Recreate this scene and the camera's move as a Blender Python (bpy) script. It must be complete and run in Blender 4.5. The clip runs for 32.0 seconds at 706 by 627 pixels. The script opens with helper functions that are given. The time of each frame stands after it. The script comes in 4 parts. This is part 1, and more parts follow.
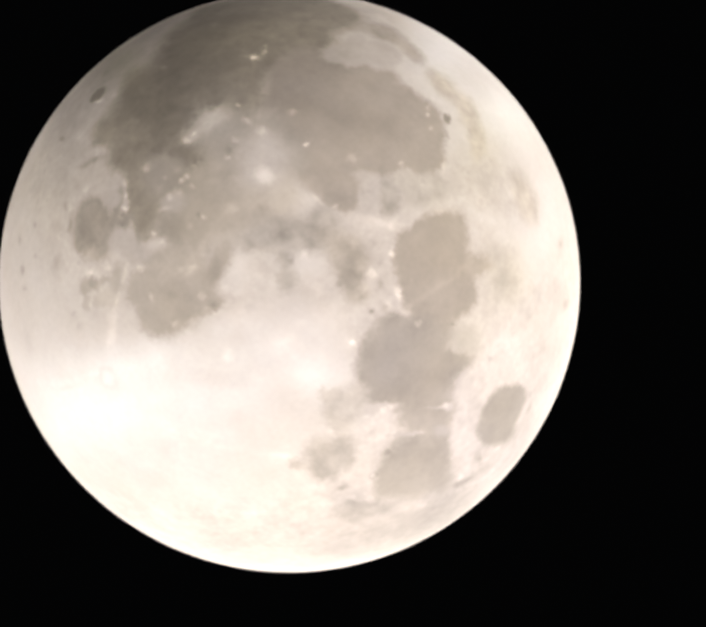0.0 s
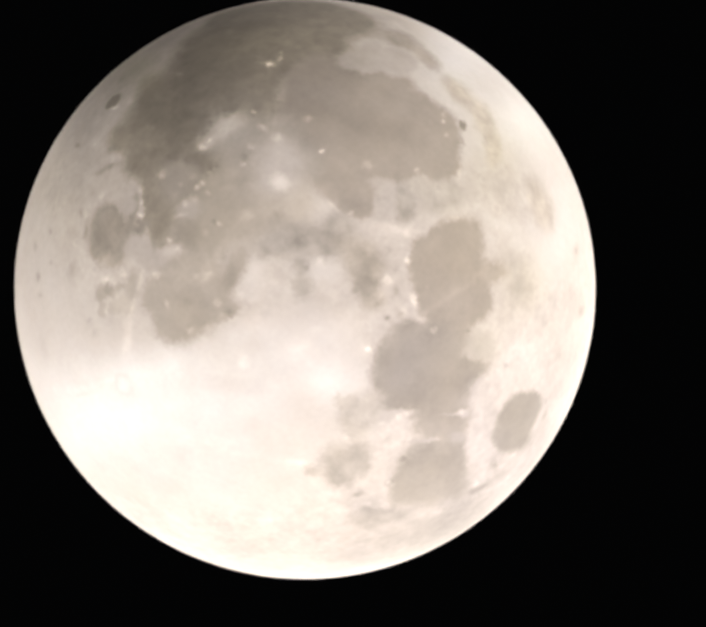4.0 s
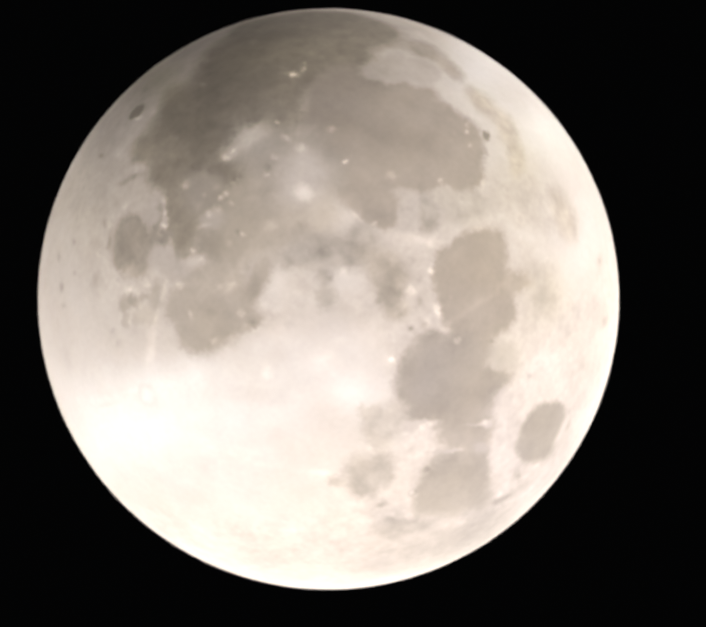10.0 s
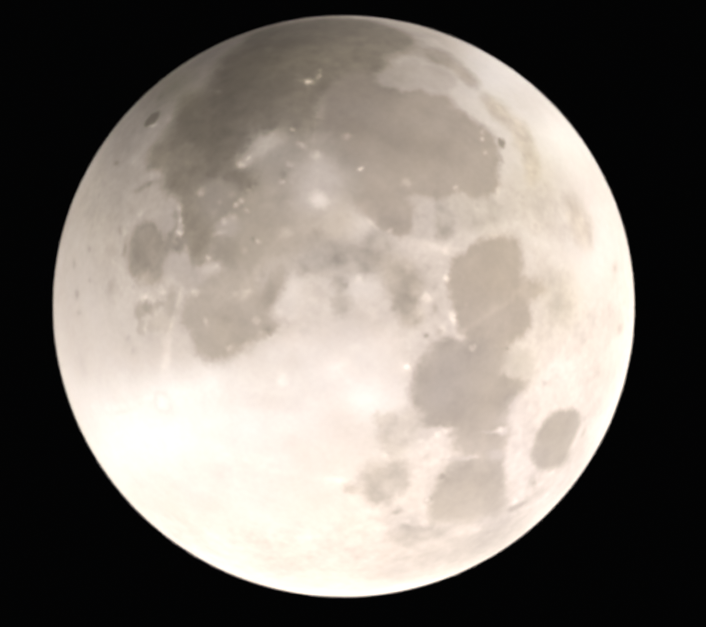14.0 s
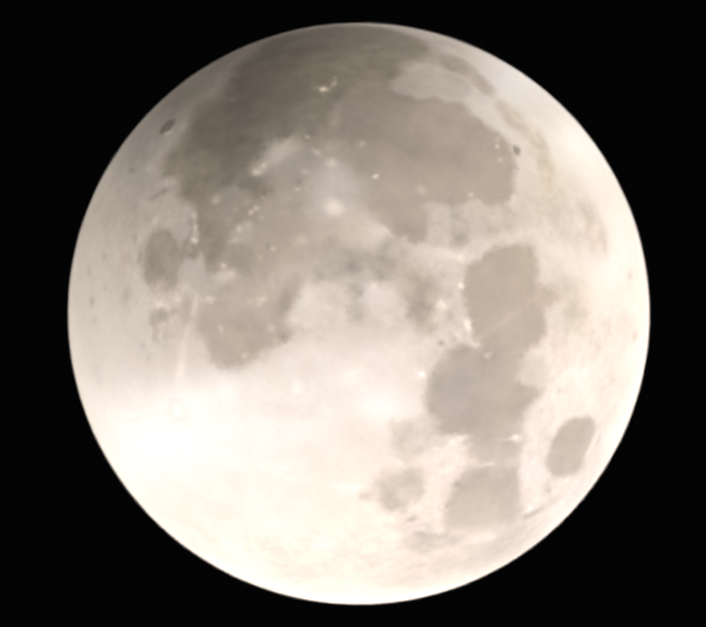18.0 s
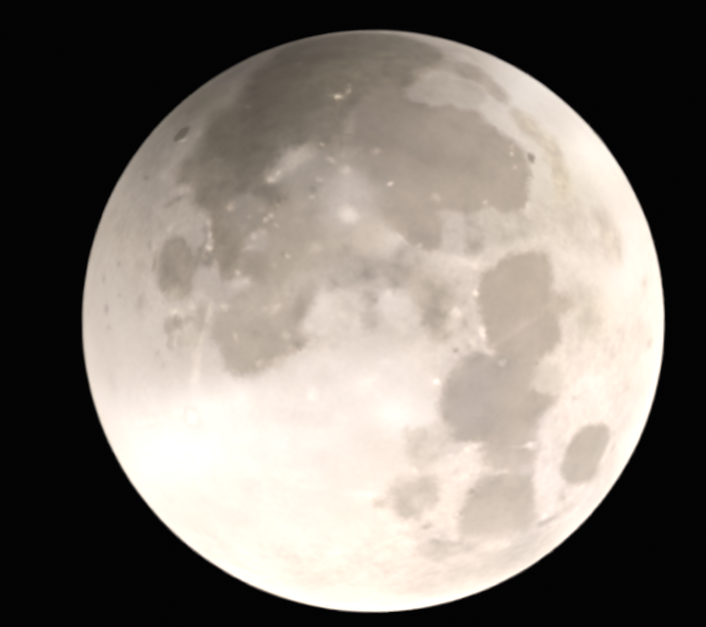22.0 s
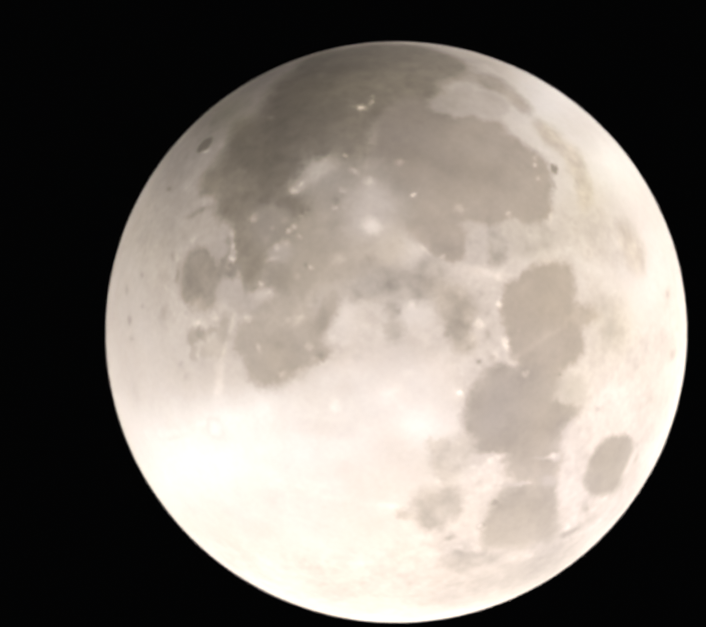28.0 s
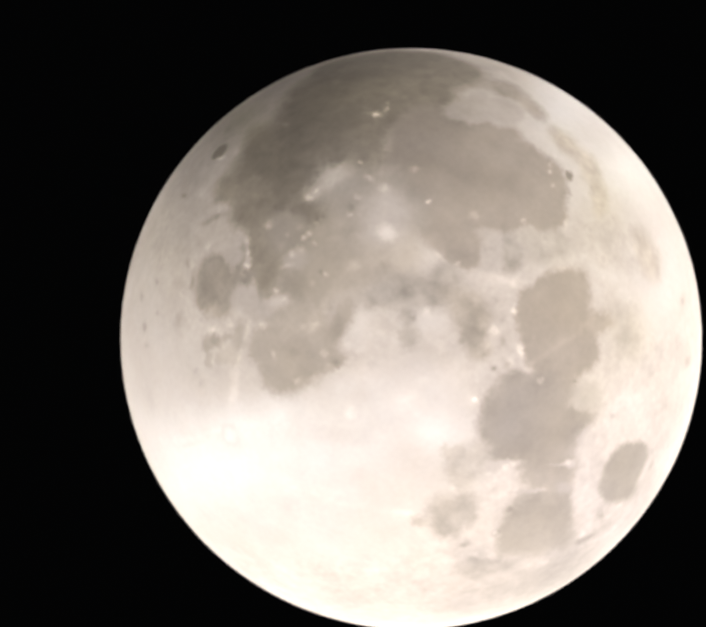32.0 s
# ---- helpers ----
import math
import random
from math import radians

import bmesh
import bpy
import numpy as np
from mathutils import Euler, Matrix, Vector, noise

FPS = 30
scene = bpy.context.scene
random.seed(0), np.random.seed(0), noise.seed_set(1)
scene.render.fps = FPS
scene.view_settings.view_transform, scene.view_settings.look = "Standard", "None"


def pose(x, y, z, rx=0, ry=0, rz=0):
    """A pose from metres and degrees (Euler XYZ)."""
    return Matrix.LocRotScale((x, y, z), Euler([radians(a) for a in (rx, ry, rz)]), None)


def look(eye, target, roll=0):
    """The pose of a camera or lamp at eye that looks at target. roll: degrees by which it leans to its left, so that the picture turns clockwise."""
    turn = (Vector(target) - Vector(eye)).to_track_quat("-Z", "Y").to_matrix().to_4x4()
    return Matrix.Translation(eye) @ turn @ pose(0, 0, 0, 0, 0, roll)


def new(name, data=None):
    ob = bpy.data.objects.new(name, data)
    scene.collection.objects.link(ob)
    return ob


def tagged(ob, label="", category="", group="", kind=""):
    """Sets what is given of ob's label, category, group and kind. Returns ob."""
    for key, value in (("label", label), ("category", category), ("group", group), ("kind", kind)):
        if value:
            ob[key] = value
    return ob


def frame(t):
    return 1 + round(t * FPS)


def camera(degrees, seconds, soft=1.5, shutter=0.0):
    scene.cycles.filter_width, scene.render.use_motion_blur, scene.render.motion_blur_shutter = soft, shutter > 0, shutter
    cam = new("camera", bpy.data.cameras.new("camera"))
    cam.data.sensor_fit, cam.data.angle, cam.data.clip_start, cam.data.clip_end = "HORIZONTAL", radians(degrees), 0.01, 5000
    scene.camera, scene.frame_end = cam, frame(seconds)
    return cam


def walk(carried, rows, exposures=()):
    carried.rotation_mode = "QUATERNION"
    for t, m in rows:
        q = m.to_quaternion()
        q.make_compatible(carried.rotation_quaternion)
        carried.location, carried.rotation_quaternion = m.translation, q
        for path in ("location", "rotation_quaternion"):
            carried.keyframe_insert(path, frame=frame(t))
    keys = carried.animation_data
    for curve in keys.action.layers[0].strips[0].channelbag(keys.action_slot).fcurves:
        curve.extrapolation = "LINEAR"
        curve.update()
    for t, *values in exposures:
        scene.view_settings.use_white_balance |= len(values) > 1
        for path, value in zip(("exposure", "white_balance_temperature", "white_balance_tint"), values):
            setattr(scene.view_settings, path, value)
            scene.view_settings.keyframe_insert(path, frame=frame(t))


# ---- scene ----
# The Moon at one hundred-thousandth of its size and distance, in metres
MOON_R = 17.374
MOON_D = 3844.0
RISE = 38.0                      # height of the line of sight over the horizon, degrees
EYE = Vector((0, 0, 1.5))
AIM = Vector((0, math.cos(radians(RISE)), math.sin(radians(RISE))))
VIEW = look(EYE, EYE + AIM * MOON_D)
TURN = VIEW.to_3x3().to_4x4()

# ---- the camera: a long telephoto on a tripod ----
cam = camera(0.6297, 32.0, soft=3.7)
walk(cam, [(0.0, VIEW), (32.0, VIEW)], exposures=[(0.0, 2.74), (32.0, 2.74)])

# ---- the night sky and the sun ----
world = bpy.data.worlds.new("night_sky")
scene.world = world
world.use_nodes = True
world.node_tree.nodes["Background"].inputs["Color"].default_value = (0.9, 0.95, 1.0, 1)
world.node_tree.nodes["Background"].inputs["Strength"].default_value = 0.00016

sun_data = bpy.data.lights.new("sun", "SUN")
sun_data.energy, sun_data.angle, sun_data.color = 5.0, radians(168.0), (1.0, 0.97, 0.93)
sun = new("sun", sun_data)
SUN_TILT, SUN_SIDE = 72.0, -62.0  # degrees from the line of sight, and round it from the right-hand side
to_sun = Vector((math.sin(radians(SUN_TILT)) * math.cos(radians(SUN_SIDE)),
                 math.sin(radians(SUN_TILT)) * math.sin(radians(SUN_SIDE)), math.cos(radians(SUN_TILT))))
sun.matrix_world = look((0, 0, 60), Vector((0, 0, 60)) - TURN.to_3x3() @ to_sun)


# ---- materials ----
def regolith(name, grain, pits, rough):
    """Moon dust: the colour of the ground as stored on the mesh, limb shading included, with grain, mottling and small
    pits.
    """
    mat = bpy.data.materials.new(name)
    mat.use_nodes = True
    nodes, links = mat.node_tree.nodes, mat.node_tree.links
    bsdf = nodes["Principled BSDF"]
    bsdf.inputs["Roughness"].default_value = rough
    bsdf.inputs["Specular IOR Level"].default_value = 0.05
    bsdf.inputs["Diffuse Roughness"].default_value = 1.0
    bsdf.inputs["Sheen Weight"].default_value = 0.055
    bsdf.inputs["Sheen Roughness"].default_value = 0.5
    bsdf.inputs["Sheen Tint"].default_value = (1.0, 0.9, 0.8, 1)
    ground = nodes.new("ShaderNodeAttribute")
    ground.attribute_name = "shaded_albedo"
    place = nodes.new("ShaderNodeTexCoord")

    def noisy(scale, detail, low, high):
        tex = nodes.new("ShaderNodeTexNoise")
        tex.inputs["Scale"].default_value, tex.inputs["Detail"].default_value = scale, detail
        links.new(place.outputs["Object"], tex.inputs["Vector"])
        span = nodes.new("ShaderNodeMapRange")
        span.inputs["From Min"].default_value, span.inputs["From Max"].default_value = 0.3, 0.7
        span.inputs["To Min"].default_value, span.inputs["To Max"].default_value = low, high
        links.new(tex.outputs["Fac"], span.inputs["Value"])
        return span.outputs["Result"]

    fine = noisy(3.2, 4, 1 - grain, 1 + grain)
    broad = noisy(0.55, 5, 1 - grain, 1 + grain)
    both = nodes.new("ShaderNodeMath")
    both.operation = "MULTIPLY"
    links.new(fine, both.inputs[0])
    links.new(broad, both.inputs[1])
    tint = nodes.new("ShaderNodeVectorMath")
    tint.operation = "SCALE"
    links.new(ground.outputs["Color"], tint.inputs[0])
    links.new(both.outputs[0], tint.inputs["Scale"])
    links.new(tint.outputs["Vector"], bsdf.inputs["Base Color"])
    cells = nodes.new("ShaderNodeTexVoronoi")
    cells.inputs["Scale"].default_value = 1.6
    links.new(place.outputs["Object"], cells.inputs["Vector"])
    relief = nodes.new("ShaderNodeMath")
    relief.operation = "ADD"
    links.new(cells.outputs["Distance"], relief.inputs[0])
    links.new(fine, relief.inputs[1])
    bump = nodes.new("ShaderNodeBump")
    bump.inputs["Strength"].default_value, bump.inputs["Distance"].default_value = pits, 0.05
    links.new(relief.outputs[0], bump.inputs["Height"])
    links.new(bump.outputs["Normal"], bsdf.inputs["Normal"])
    return mat


HIGHLAND = regolith("highland_dust", 0.028, 0.12, 0.95)
BASALT = regolith("basalt_dust", 0.03, 0.08, 0.9)
RUBBLE = regolith("crater_rubble", 0.04, 0.12, 0.95)


# ---- the ground of the Moon: what lies where, and light and shade painted in at the limb ----
def toward(lat, lon):
    """Unit vector of a place on the Moon: x east, -y to the Earth, z north."""
    a, o = radians(lat), radians(lon)
    return np.array((math.cos(a) * math.sin(o), -math.cos(a) * math.cos(o), math.sin(a)))


def hashed(i, j, k, seed):
    n = (i * 73856093) ^ (j * 19349663) ^ (k * 83492791) ^ (seed * 1274126177)
    n = (n ^ (n >> 13)) * 1274126177 & 0x7FFFFFFF
    n = (n ^ (n >> 16)) * 668265263 & 0x7FFFFFFF
    return (n & 0xFFFFF) / 524287.5 - 1.0


def grainy(p, scale, seed, octaves=3):
    """Smooth value noise in -1..1 for an array of points."""
    total, size, norm = np.zeros(len(p)), 1.0, 0.0
    for o in range(octaves):
        q = p * scale * 2 ** o + 17.3 * seed
        base = np.floor(q).astype(np.int64)
        f = q - base
        f = f * f * (3 - 2 * f)
        value = np.zeros(len(p))
        for c in range(8):
            d = (c & 1, c >> 1 & 1, c >> 2)
            w = np.ones(len(p))
            for axis in range(3):
                w *= f[:, axis] if d[axis] else 1 - f[:, axis]
            value += w * hashed(base[:, 0] + d[0], base[:, 1] + d[1], base[:, 2] + d[2], seed + o)
        total += value * size
        norm += size
        size *= 0.5
    return total / norm


MARIA, UPLANDS, REGIONS, SPOTS, STREAKS, RANGES, CRATERS, DUSTS = [], [], [], [], [], [], [], []


def mare(label, shore, green, blue):
    """A sea of dark lava; shore: the width of its edge in degrees; green and blue: its tint beside red."""
    MARIA.append((label, shore, (1.0, green, blue), []))


def lobe(lat, lon, a, b, bearing, tone):
    """An oval sheet of lava of the last mare: half axes in degrees, the long one at a bearing from north."""
    MARIA[-1][3].append((lat, lon, a, b, bearing, tone))


def upland(lat, lon, a, b, bearing, tone, shore):
    """An oval of pale old ground that stands in a lava plain or juts into it; shore: the width of its edge in degrees."""
    UPLANDS.append((lat, lon, a, b, bearing, tone, shore))


# A broad oval of lighter or darker ground; limb ones paint light or shade.
def region(lat, lon, a, b, bearing, gain):
    REGIONS.append((lat, lon, a, b, bearing, gain))


def spot(lat, lon, a, b, bearing, gain):
    SPOTS.append((lat, lon, a, b, bearing, gain))


def streak(lat, lon, lat2, lon2, width, gain):
    STREAKS.append((lat, lon, lat2, lon2, width, gain))


def dust(lat, lon, a, b, bearing, green, blue):
    """An oval where the soil is of another make: how much more green and blue it returns."""
    DUSTS.append((lat, lon, a, b, bearing, green, blue))


def peaks(lat, lon, a, b, bearing, label):
    RANGES.append((lat, lon, a, b, bearing, label))


def crater(lat, lon, radius, ring, floor, label=""):
    CRATERS.append((lat, lon, radius, ring, floor, label))


mare("widest lava plain, dark brown-grey, reaching the limb", 2.4, 0.856, 0.702)
lobe(16.7, -59.2, 14.7, 8.2, 94, 0.045)
lobe(23.8, -72.0, 11.7, 6.6, 101, 0.041)
lobe(32.0, -71.3, 10.8, 7.1, 100, 0.046)
lobe(39.7, -69.0, 9.4, 7.1, 97, 0.055)
lobe(45.6, -61.1, 7.3, 5.2, 101, 0.070)
lobe(2.2, -57.9, 6.7, 3.6, 91, 0.060)
lobe(8.8, -54.4, 10.3, 6.0, 99, 0.046)
lobe(0.3, -52.5, 8.2, 5.6, 82, 0.047)
lobe(2.7, -46.2, 8.8, 5.7, 65, 0.049)
lobe(14.3, -46.0, 9.5, 7.3, 89, 0.054)
lobe(-5.2, -50.9, 7.1, 4.4, 85, 0.062)
lobe(-9.2, -54.1, 4.4, 2.6, 86, 0.073)
lobe(-3.9, -42.7, 8.2, 4.4, 57, 0.059)
lobe(20.2, -47.9, 13.9, 6.3, 112, 0.065)
lobe(29.3, -51.0, 11.2, 8.0, 108, 0.063)
lobe(36.3, -51.8, 10.5, 6.2, 116, 0.068)
lobe(-8.9, -37.9, 6.0, 3.3, 119, 0.072)
lobe(-13.2, -31.5, 5.7, 3.0, 119, 0.079)
lobe(-9.7, -33.2, 6.7, 4.2, 120, 0.081)
lobe(-13.3, -34.4, 5.8, 1.4, 127, 0.081)
lobe(15.2, -35.9, 5.8, 5.2, 85, 0.072)
lobe(-8.4, -43.4, 5.7, 3.7, 68, 0.063)
lobe(1.3, -32.9, 5.8, 3.9, 52, 0.061)
mare("wide round grey lava plain ringed by bright mountains", 1.1, 0.848, 0.728)
lobe(29.9, -34.6, 9.9, 8.0, 129, 0.082)
lobe(22.6, -29.0, 7.6, 6.2, 124, 0.085)
lobe(32.5, -23.9, 11.6, 10.0, 173, 0.096)
lobe(41.9, -18.3, 7.5, 6.2, 155, 0.097)
lobe(38.4, -11.2, 10.0, 7.7, 1, 0.102)
lobe(44.5, -10.3, 7.6, 5.1, 139, 0.104)
lobe(32.4, -9.8, 10.5, 4.7, 29, 0.104)
lobe(24.4, -16.8, 7.3, 6.0, 24, 0.104)
lobe(39.6, -3.3, 5.2, 3.8, 12, 0.104)
lobe(40.9, -28.8, 7.0, 4.9, 1, 0.094)
lobe(19.2, -14.3, 5.0, 4.7, 6, 0.113)
lobe(20.1, -8.7, 4.4, 4.1, 5, 0.107)
lobe(20.1, -5.6, 2.5, 2.3, 49, 0.101)
lobe(21.8, -22.7, 6.3, 6.1, 178, 0.099)
mare("pale grey marsh beside the round plain", 3.0, 0.873, 0.771)
lobe(27.4, -0.4, 3.6, 1.9, 135, 0.132)
lobe(35.2, 3.5, 4.7, 3.5, 22, 0.130)
lobe(32.5, -1.6, 3.9, 1.9, 31, 0.134)
mare("squarish lava plain of pale brown dust", 1.3, 0.848, 0.722)
lobe(28.7, 15.2, 7.4, 6.8, 12, 0.101)
lobe(23.7, 13.6, 5.6, 5.1, 147, 0.099)
lobe(23.7, 20.8, 8.9, 7.6, 44, 0.100)
lobe(34.1, 15.1, 3.8, 3.0, 136, 0.101)
lobe(31.5, 12.5, 4.4, 3.4, 30, 0.102)
lobe(32.4, 24.9, 4.8, 2.0, 40, 0.108)
lobe(25.9, 26.7, 4.5, 3.9, 160, 0.088)
lobe(18.7, 24.2, 5.7, 4.0, 60, 0.093)
lobe(17.3, 27.4, 4.4, 3.1, 65, 0.086)
lobe(23.6, 10.3, 3.4, 2.9, 141, 0.101)
mare("ragged blue-grey lava plain with pale shores", 1.8, 0.858, 0.742)
lobe(9.0, 26.7, 9.3, 7.3, 55, 0.083)
lobe(13.3, 25.9, 6.5, 4.5, 50, 0.089)
lobe(10.4, 21.0, 4.0, 3.4, 53, 0.090)
lobe(3.8, 25.5, 7.0, 4.9, 127, 0.085)
lobe(10.1, 33.3, 7.4, 6.2, 80, 0.079)
lobe(15.5, 36.6, 4.7, 2.3, 41, 0.081)
lobe(5.6, 39.7, 6.6, 4.7, 68, 0.083)
lobe(2.2, 31.8, 6.0, 2.1, 46, 0.081)
lobe(5.4, 33.0, 8.9, 3.8, 48, 0.079)
lobe(6.7, 45.0, 4.6, 2.4, 125, 0.082)
lobe(3.5, 42.0, 5.6, 3.0, 57, 0.088)
lobe(2.3, 45.0, 4.9, 1.5, 52, 0.089)
mare("dim pale bay between two lava plains", 4.5, 0.873, 0.771)
lobe(-5.2, 27.0, 4.2, 3.4, 38, 0.113)
lobe(-8.1, 28.3, 3.6, 3.3, 80, 0.121)
lobe(-7.4, 23.1, 2.3, 1.7, 45, 0.132)
mare("small round grey lava plain", 3.2, 0.873, 0.771)
lobe(-15.5, 34.2, 4.5, 4.0, 98, 0.101)
lobe(-17.9, 36.8, 3.1, 2.8, 93, 0.092)
lobe(-12.6, 35.2, 4.1, 2.6, 126, 0.103)
lobe(-21.3, 32.7, 2.1, 1.3, 66, 0.126)
mare("pale grey lava plain with a ragged shore", 1.8, 0.864, 0.750)
lobe(-0.8, 47.4, 7.0, 4.2, 65, 0.076)
lobe(-2.5, 51.6, 7.9, 4.5, 68, 0.071)
lobe(-5.9, 47.5, 6.2, 3.8, 103, 0.078)
lobe(-6.6, 53.2, 7.1, 3.7, 63, 0.078)
lobe(-9.7, 48.7, 4.6, 2.6, 119, 0.087)
lobe(2.5, 50.8, 5.9, 2.2, 114, 0.071)
lobe(-1.7, 58.4, 5.0, 2.5, 94, 0.069)
mare("isolated dark oval lava plain near the rim", 1.0, 0.864, 0.750)
lobe(16.6, 58.1, 7.0, 6.2, 80, 0.068)
lobe(12.1, 57.9, 4.3, 2.4, 89, 0.067)
lobe(21.2, 59.1, 4.2, 2.4, 85, 0.069)
lobe(13.5, 62.5, 5.3, 2.5, 69, 0.064)
mare("small dark round lava plain amid highlands", 2.2, 0.860, 0.742)
lobe(-23.1, -39.5, 5.6, 4.1, 66, 0.080)
lobe(-20.6, -41.8, 3.5, 2.3, 64, 0.089)
lobe(-24.7, -36.6, 4.6, 3.0, 57, 0.086)
lobe(-20.7, -36.7, 3.0, 2.2, 64, 0.086)
lobe(-26.2, -34.0, 3.8, 2.0, 51, 0.112)
lobe(-27.3, -38.3, 2.6, 1.6, 57, 0.096)
lobe(-15.9, -37.5, 3.2, 1.1, 139, 0.088)
lobe(-17.1, -33.1, 2.6, 1.8, 56, 0.083)
mare("small dark bay among the highlands", 1.6, 0.873, 0.771)
lobe(-31.2, -29.7, 2.9, 1.4, 53, 0.109)
lobe(-33.1, -31.0, 2.0, 1.1, 140, 0.119)
lobe(-28.7, -27.9, 1.8, 0.9, 47, 0.111)
lobe(-35.0, -28.1, 1.6, 1.0, 143, 0.129)
lobe(-32.3, -25.9, 1.7, 1.4, 37, 0.134)
lobe(-26.3, -25.4, 3.1, 2.1, 158, 0.118)
lobe(-30.3, -23.9, 2.3, 1.8, 41, 0.138)
mare("ragged grey lava plain with bright islets", 1.8, 0.864, 0.750)
lobe(-20.7, -15.6, 7.1, 5.3, 40, 0.105)
lobe(-24.3, -11.4, 4.8, 3.8, 34, 0.104)
lobe(-20.1, -10.1, 4.3, 3.7, 33, 0.109)
lobe(-15.5, -9.7, 3.9, 3.6, 36, 0.110)
lobe(-7.5, -12.0, 5.0, 2.0, 158, 0.108)
lobe(-12.7, -10.8, 2.8, 2.7, 39, 0.111)
lobe(-13.9, -6.0, 2.4, 1.3, 20, 0.110)
lobe(-23.1, -19.2, 3.9, 3.5, 136, 0.111)
lobe(-14.1, -15.7, 5.5, 3.7, 42, 0.114)
lobe(-15.5, -20.1, 5.7, 2.5, 43, 0.118)
mare("grey plain strewn with bright islets", 2.0, 0.864, 0.750)
lobe(-10.1, -23.7, 4.5, 3.6, 52, 0.092)
lobe(-6.9, -20.1, 5.5, 4.7, 119, 0.103)
lobe(-3.6, -24.4, 5.3, 4.5, 60, 0.105)
lobe(-5.1, -33.7, 5.4, 4.4, 81, 0.082)
lobe(0.2, -24.8, 5.9, 5.3, 89, 0.105)
lobe(-1.2, -19.9, 5.5, 4.6, 120, 0.111)
lobe(6.8, -27.9, 5.6, 4.8, 60, 0.100)
lobe(3.7, -14.5, 5.5, 4.9, 122, 0.114)
lobe(1.5, -12.8, 3.4, 3.2, 53, 0.112)
lobe(5.1, -19.3, 4.2, 4.0, 102, 0.119)
lobe(9.3, -15.9, 5.6, 5.3, 118, 0.136)
lobe(8.8, -34.2, 6.6, 5.1, 55, 0.089)
lobe(14.4, -29.5, 6.3, 5.2, 46, 0.100)
lobe(15.2, -21.1, 5.3, 4.9, 40, 0.105)
mare("blotched grey bay at the disc's middle", 2.5, 0.873, 0.771)
lobe(6.2, -8.4, 5.3, 3.6, 39, 0.114)
lobe(1.3, -10.1, 4.9, 2.5, 40, 0.117)
lobe(9.3, -4.4, 4.5, 3.1, 38, 0.112)
lobe(13.3, -5.1, 4.1, 3.4, 132, 0.121)
lobe(2.8, -4.6, 2.1, 1.6, 129, 0.111)
lobe(0.7, -1.1, 2.3, 2.1, 129, 0.115)
mare("small grey plain behind the mountain range", 2.2, 0.864, 0.750)
lobe(12.6, 4.6, 4.5, 3.3, 131, 0.104)
lobe(11.0, 7.0, 2.5, 2.5, 35, 0.095)
lobe(12.9, 1.1, 3.3, 3.2, 6, 0.123)
lobe(9.7, 10.1, 2.6, 2.0, 41, 0.126)
mare("long narrow northern plain", 2.6, 0.860, 0.745)
lobe(55.9, -40.0, 4.2, 2.6, 89, 0.105)
lobe(53.1, -49.9, 4.5, 4.0, 48, 0.093)
lobe(57.6, -20.1, 4.6, 2.9, 85, 0.145)
lobe(58.5, -7.2, 4.2, 3.0, 127, 0.138)
lobe(54.2, 3.3, 5.1, 2.1, 147, 0.134)
lobe(54.6, 29.8, 4.9, 3.8, 132, 0.126)
mare("small dark crater floor by the limb", 0.5, 0.856, 0.702)
lobe(-5.4, -67.1, 2.1, 2.0, 58, 0.049)
mare("small dark crater floor among bright hills", 0.5, 0.856, 0.720)
lobe(51.6, -8.6, 1.2, 0.8, 137, 0.080)
mare("faint grey flat in the pale southern highland", 4.0, 0.873, 0.785)
lobe(-18.7, 52.1, 3.7, 2.7, 66, 0.089)
lobe(-14.9, 54.4, 4.1, 1.9, 52, 0.090)
upland(38.9, -40.5, 3.3, 2.6, 173, 0.117, 0.8)
upland(43.9, -39.8, 5.6, 3.6, 175, 0.127, 0.8)
upland(48.2, -37.4, 5.5, 3.8, 147, 0.132, 0.8)
upland(45.5, -45.4, 2.8, 1.6, 148, 0.125, 0.8)
upland(-0.8, 32.2, 3.4, 0.9, 38, 0.125, 0.6)
upland(-3.1, 31.2, 1.5, 0.9, 47, 0.121, 0.6)
upland(9.1, 43.4, 1.4, 0.8, 61, 0.105, 0.6)
upland(6.8, 40.8, 2.3, 0.3, 50, 0.095, 0.4)
upland(12.1, -22.9, 5.9, 4.9, 121, 0.129, 5.0)
upland(10.1, -20.0, 1.8, 1.7, 58, 0.167, 1.5)
upland(20.3, 34.1, 3.3, 2.4, 60, 0.119, 1.6)
upland(14.9, 42.1, 2.6, 2.0, 114, 0.117, 0.8)
upland(-16.3, -39.3, 2.5, 1.9, 78, 0.126, 0.8)
upland(-20.1, -29.9, 3.7, 2.5, 52, 0.125, 1.2)
upland(-15.8, -24.3, 2.9, 1.2, 23, 0.133, 0.8)
upland(-7.5, -28.0, 2.6, 1.6, 35, 0.112, 1.2)
upland(-19.7, -25.7, 3.1, 2.0, 47, 0.122, 2.5)
upland(-0.7, 41.2, 3.3, 0.5, 42, 0.103, 0.5)
upland(5.2, 46.9, 2.3, 1.3, 64, 0.091, 1.5)
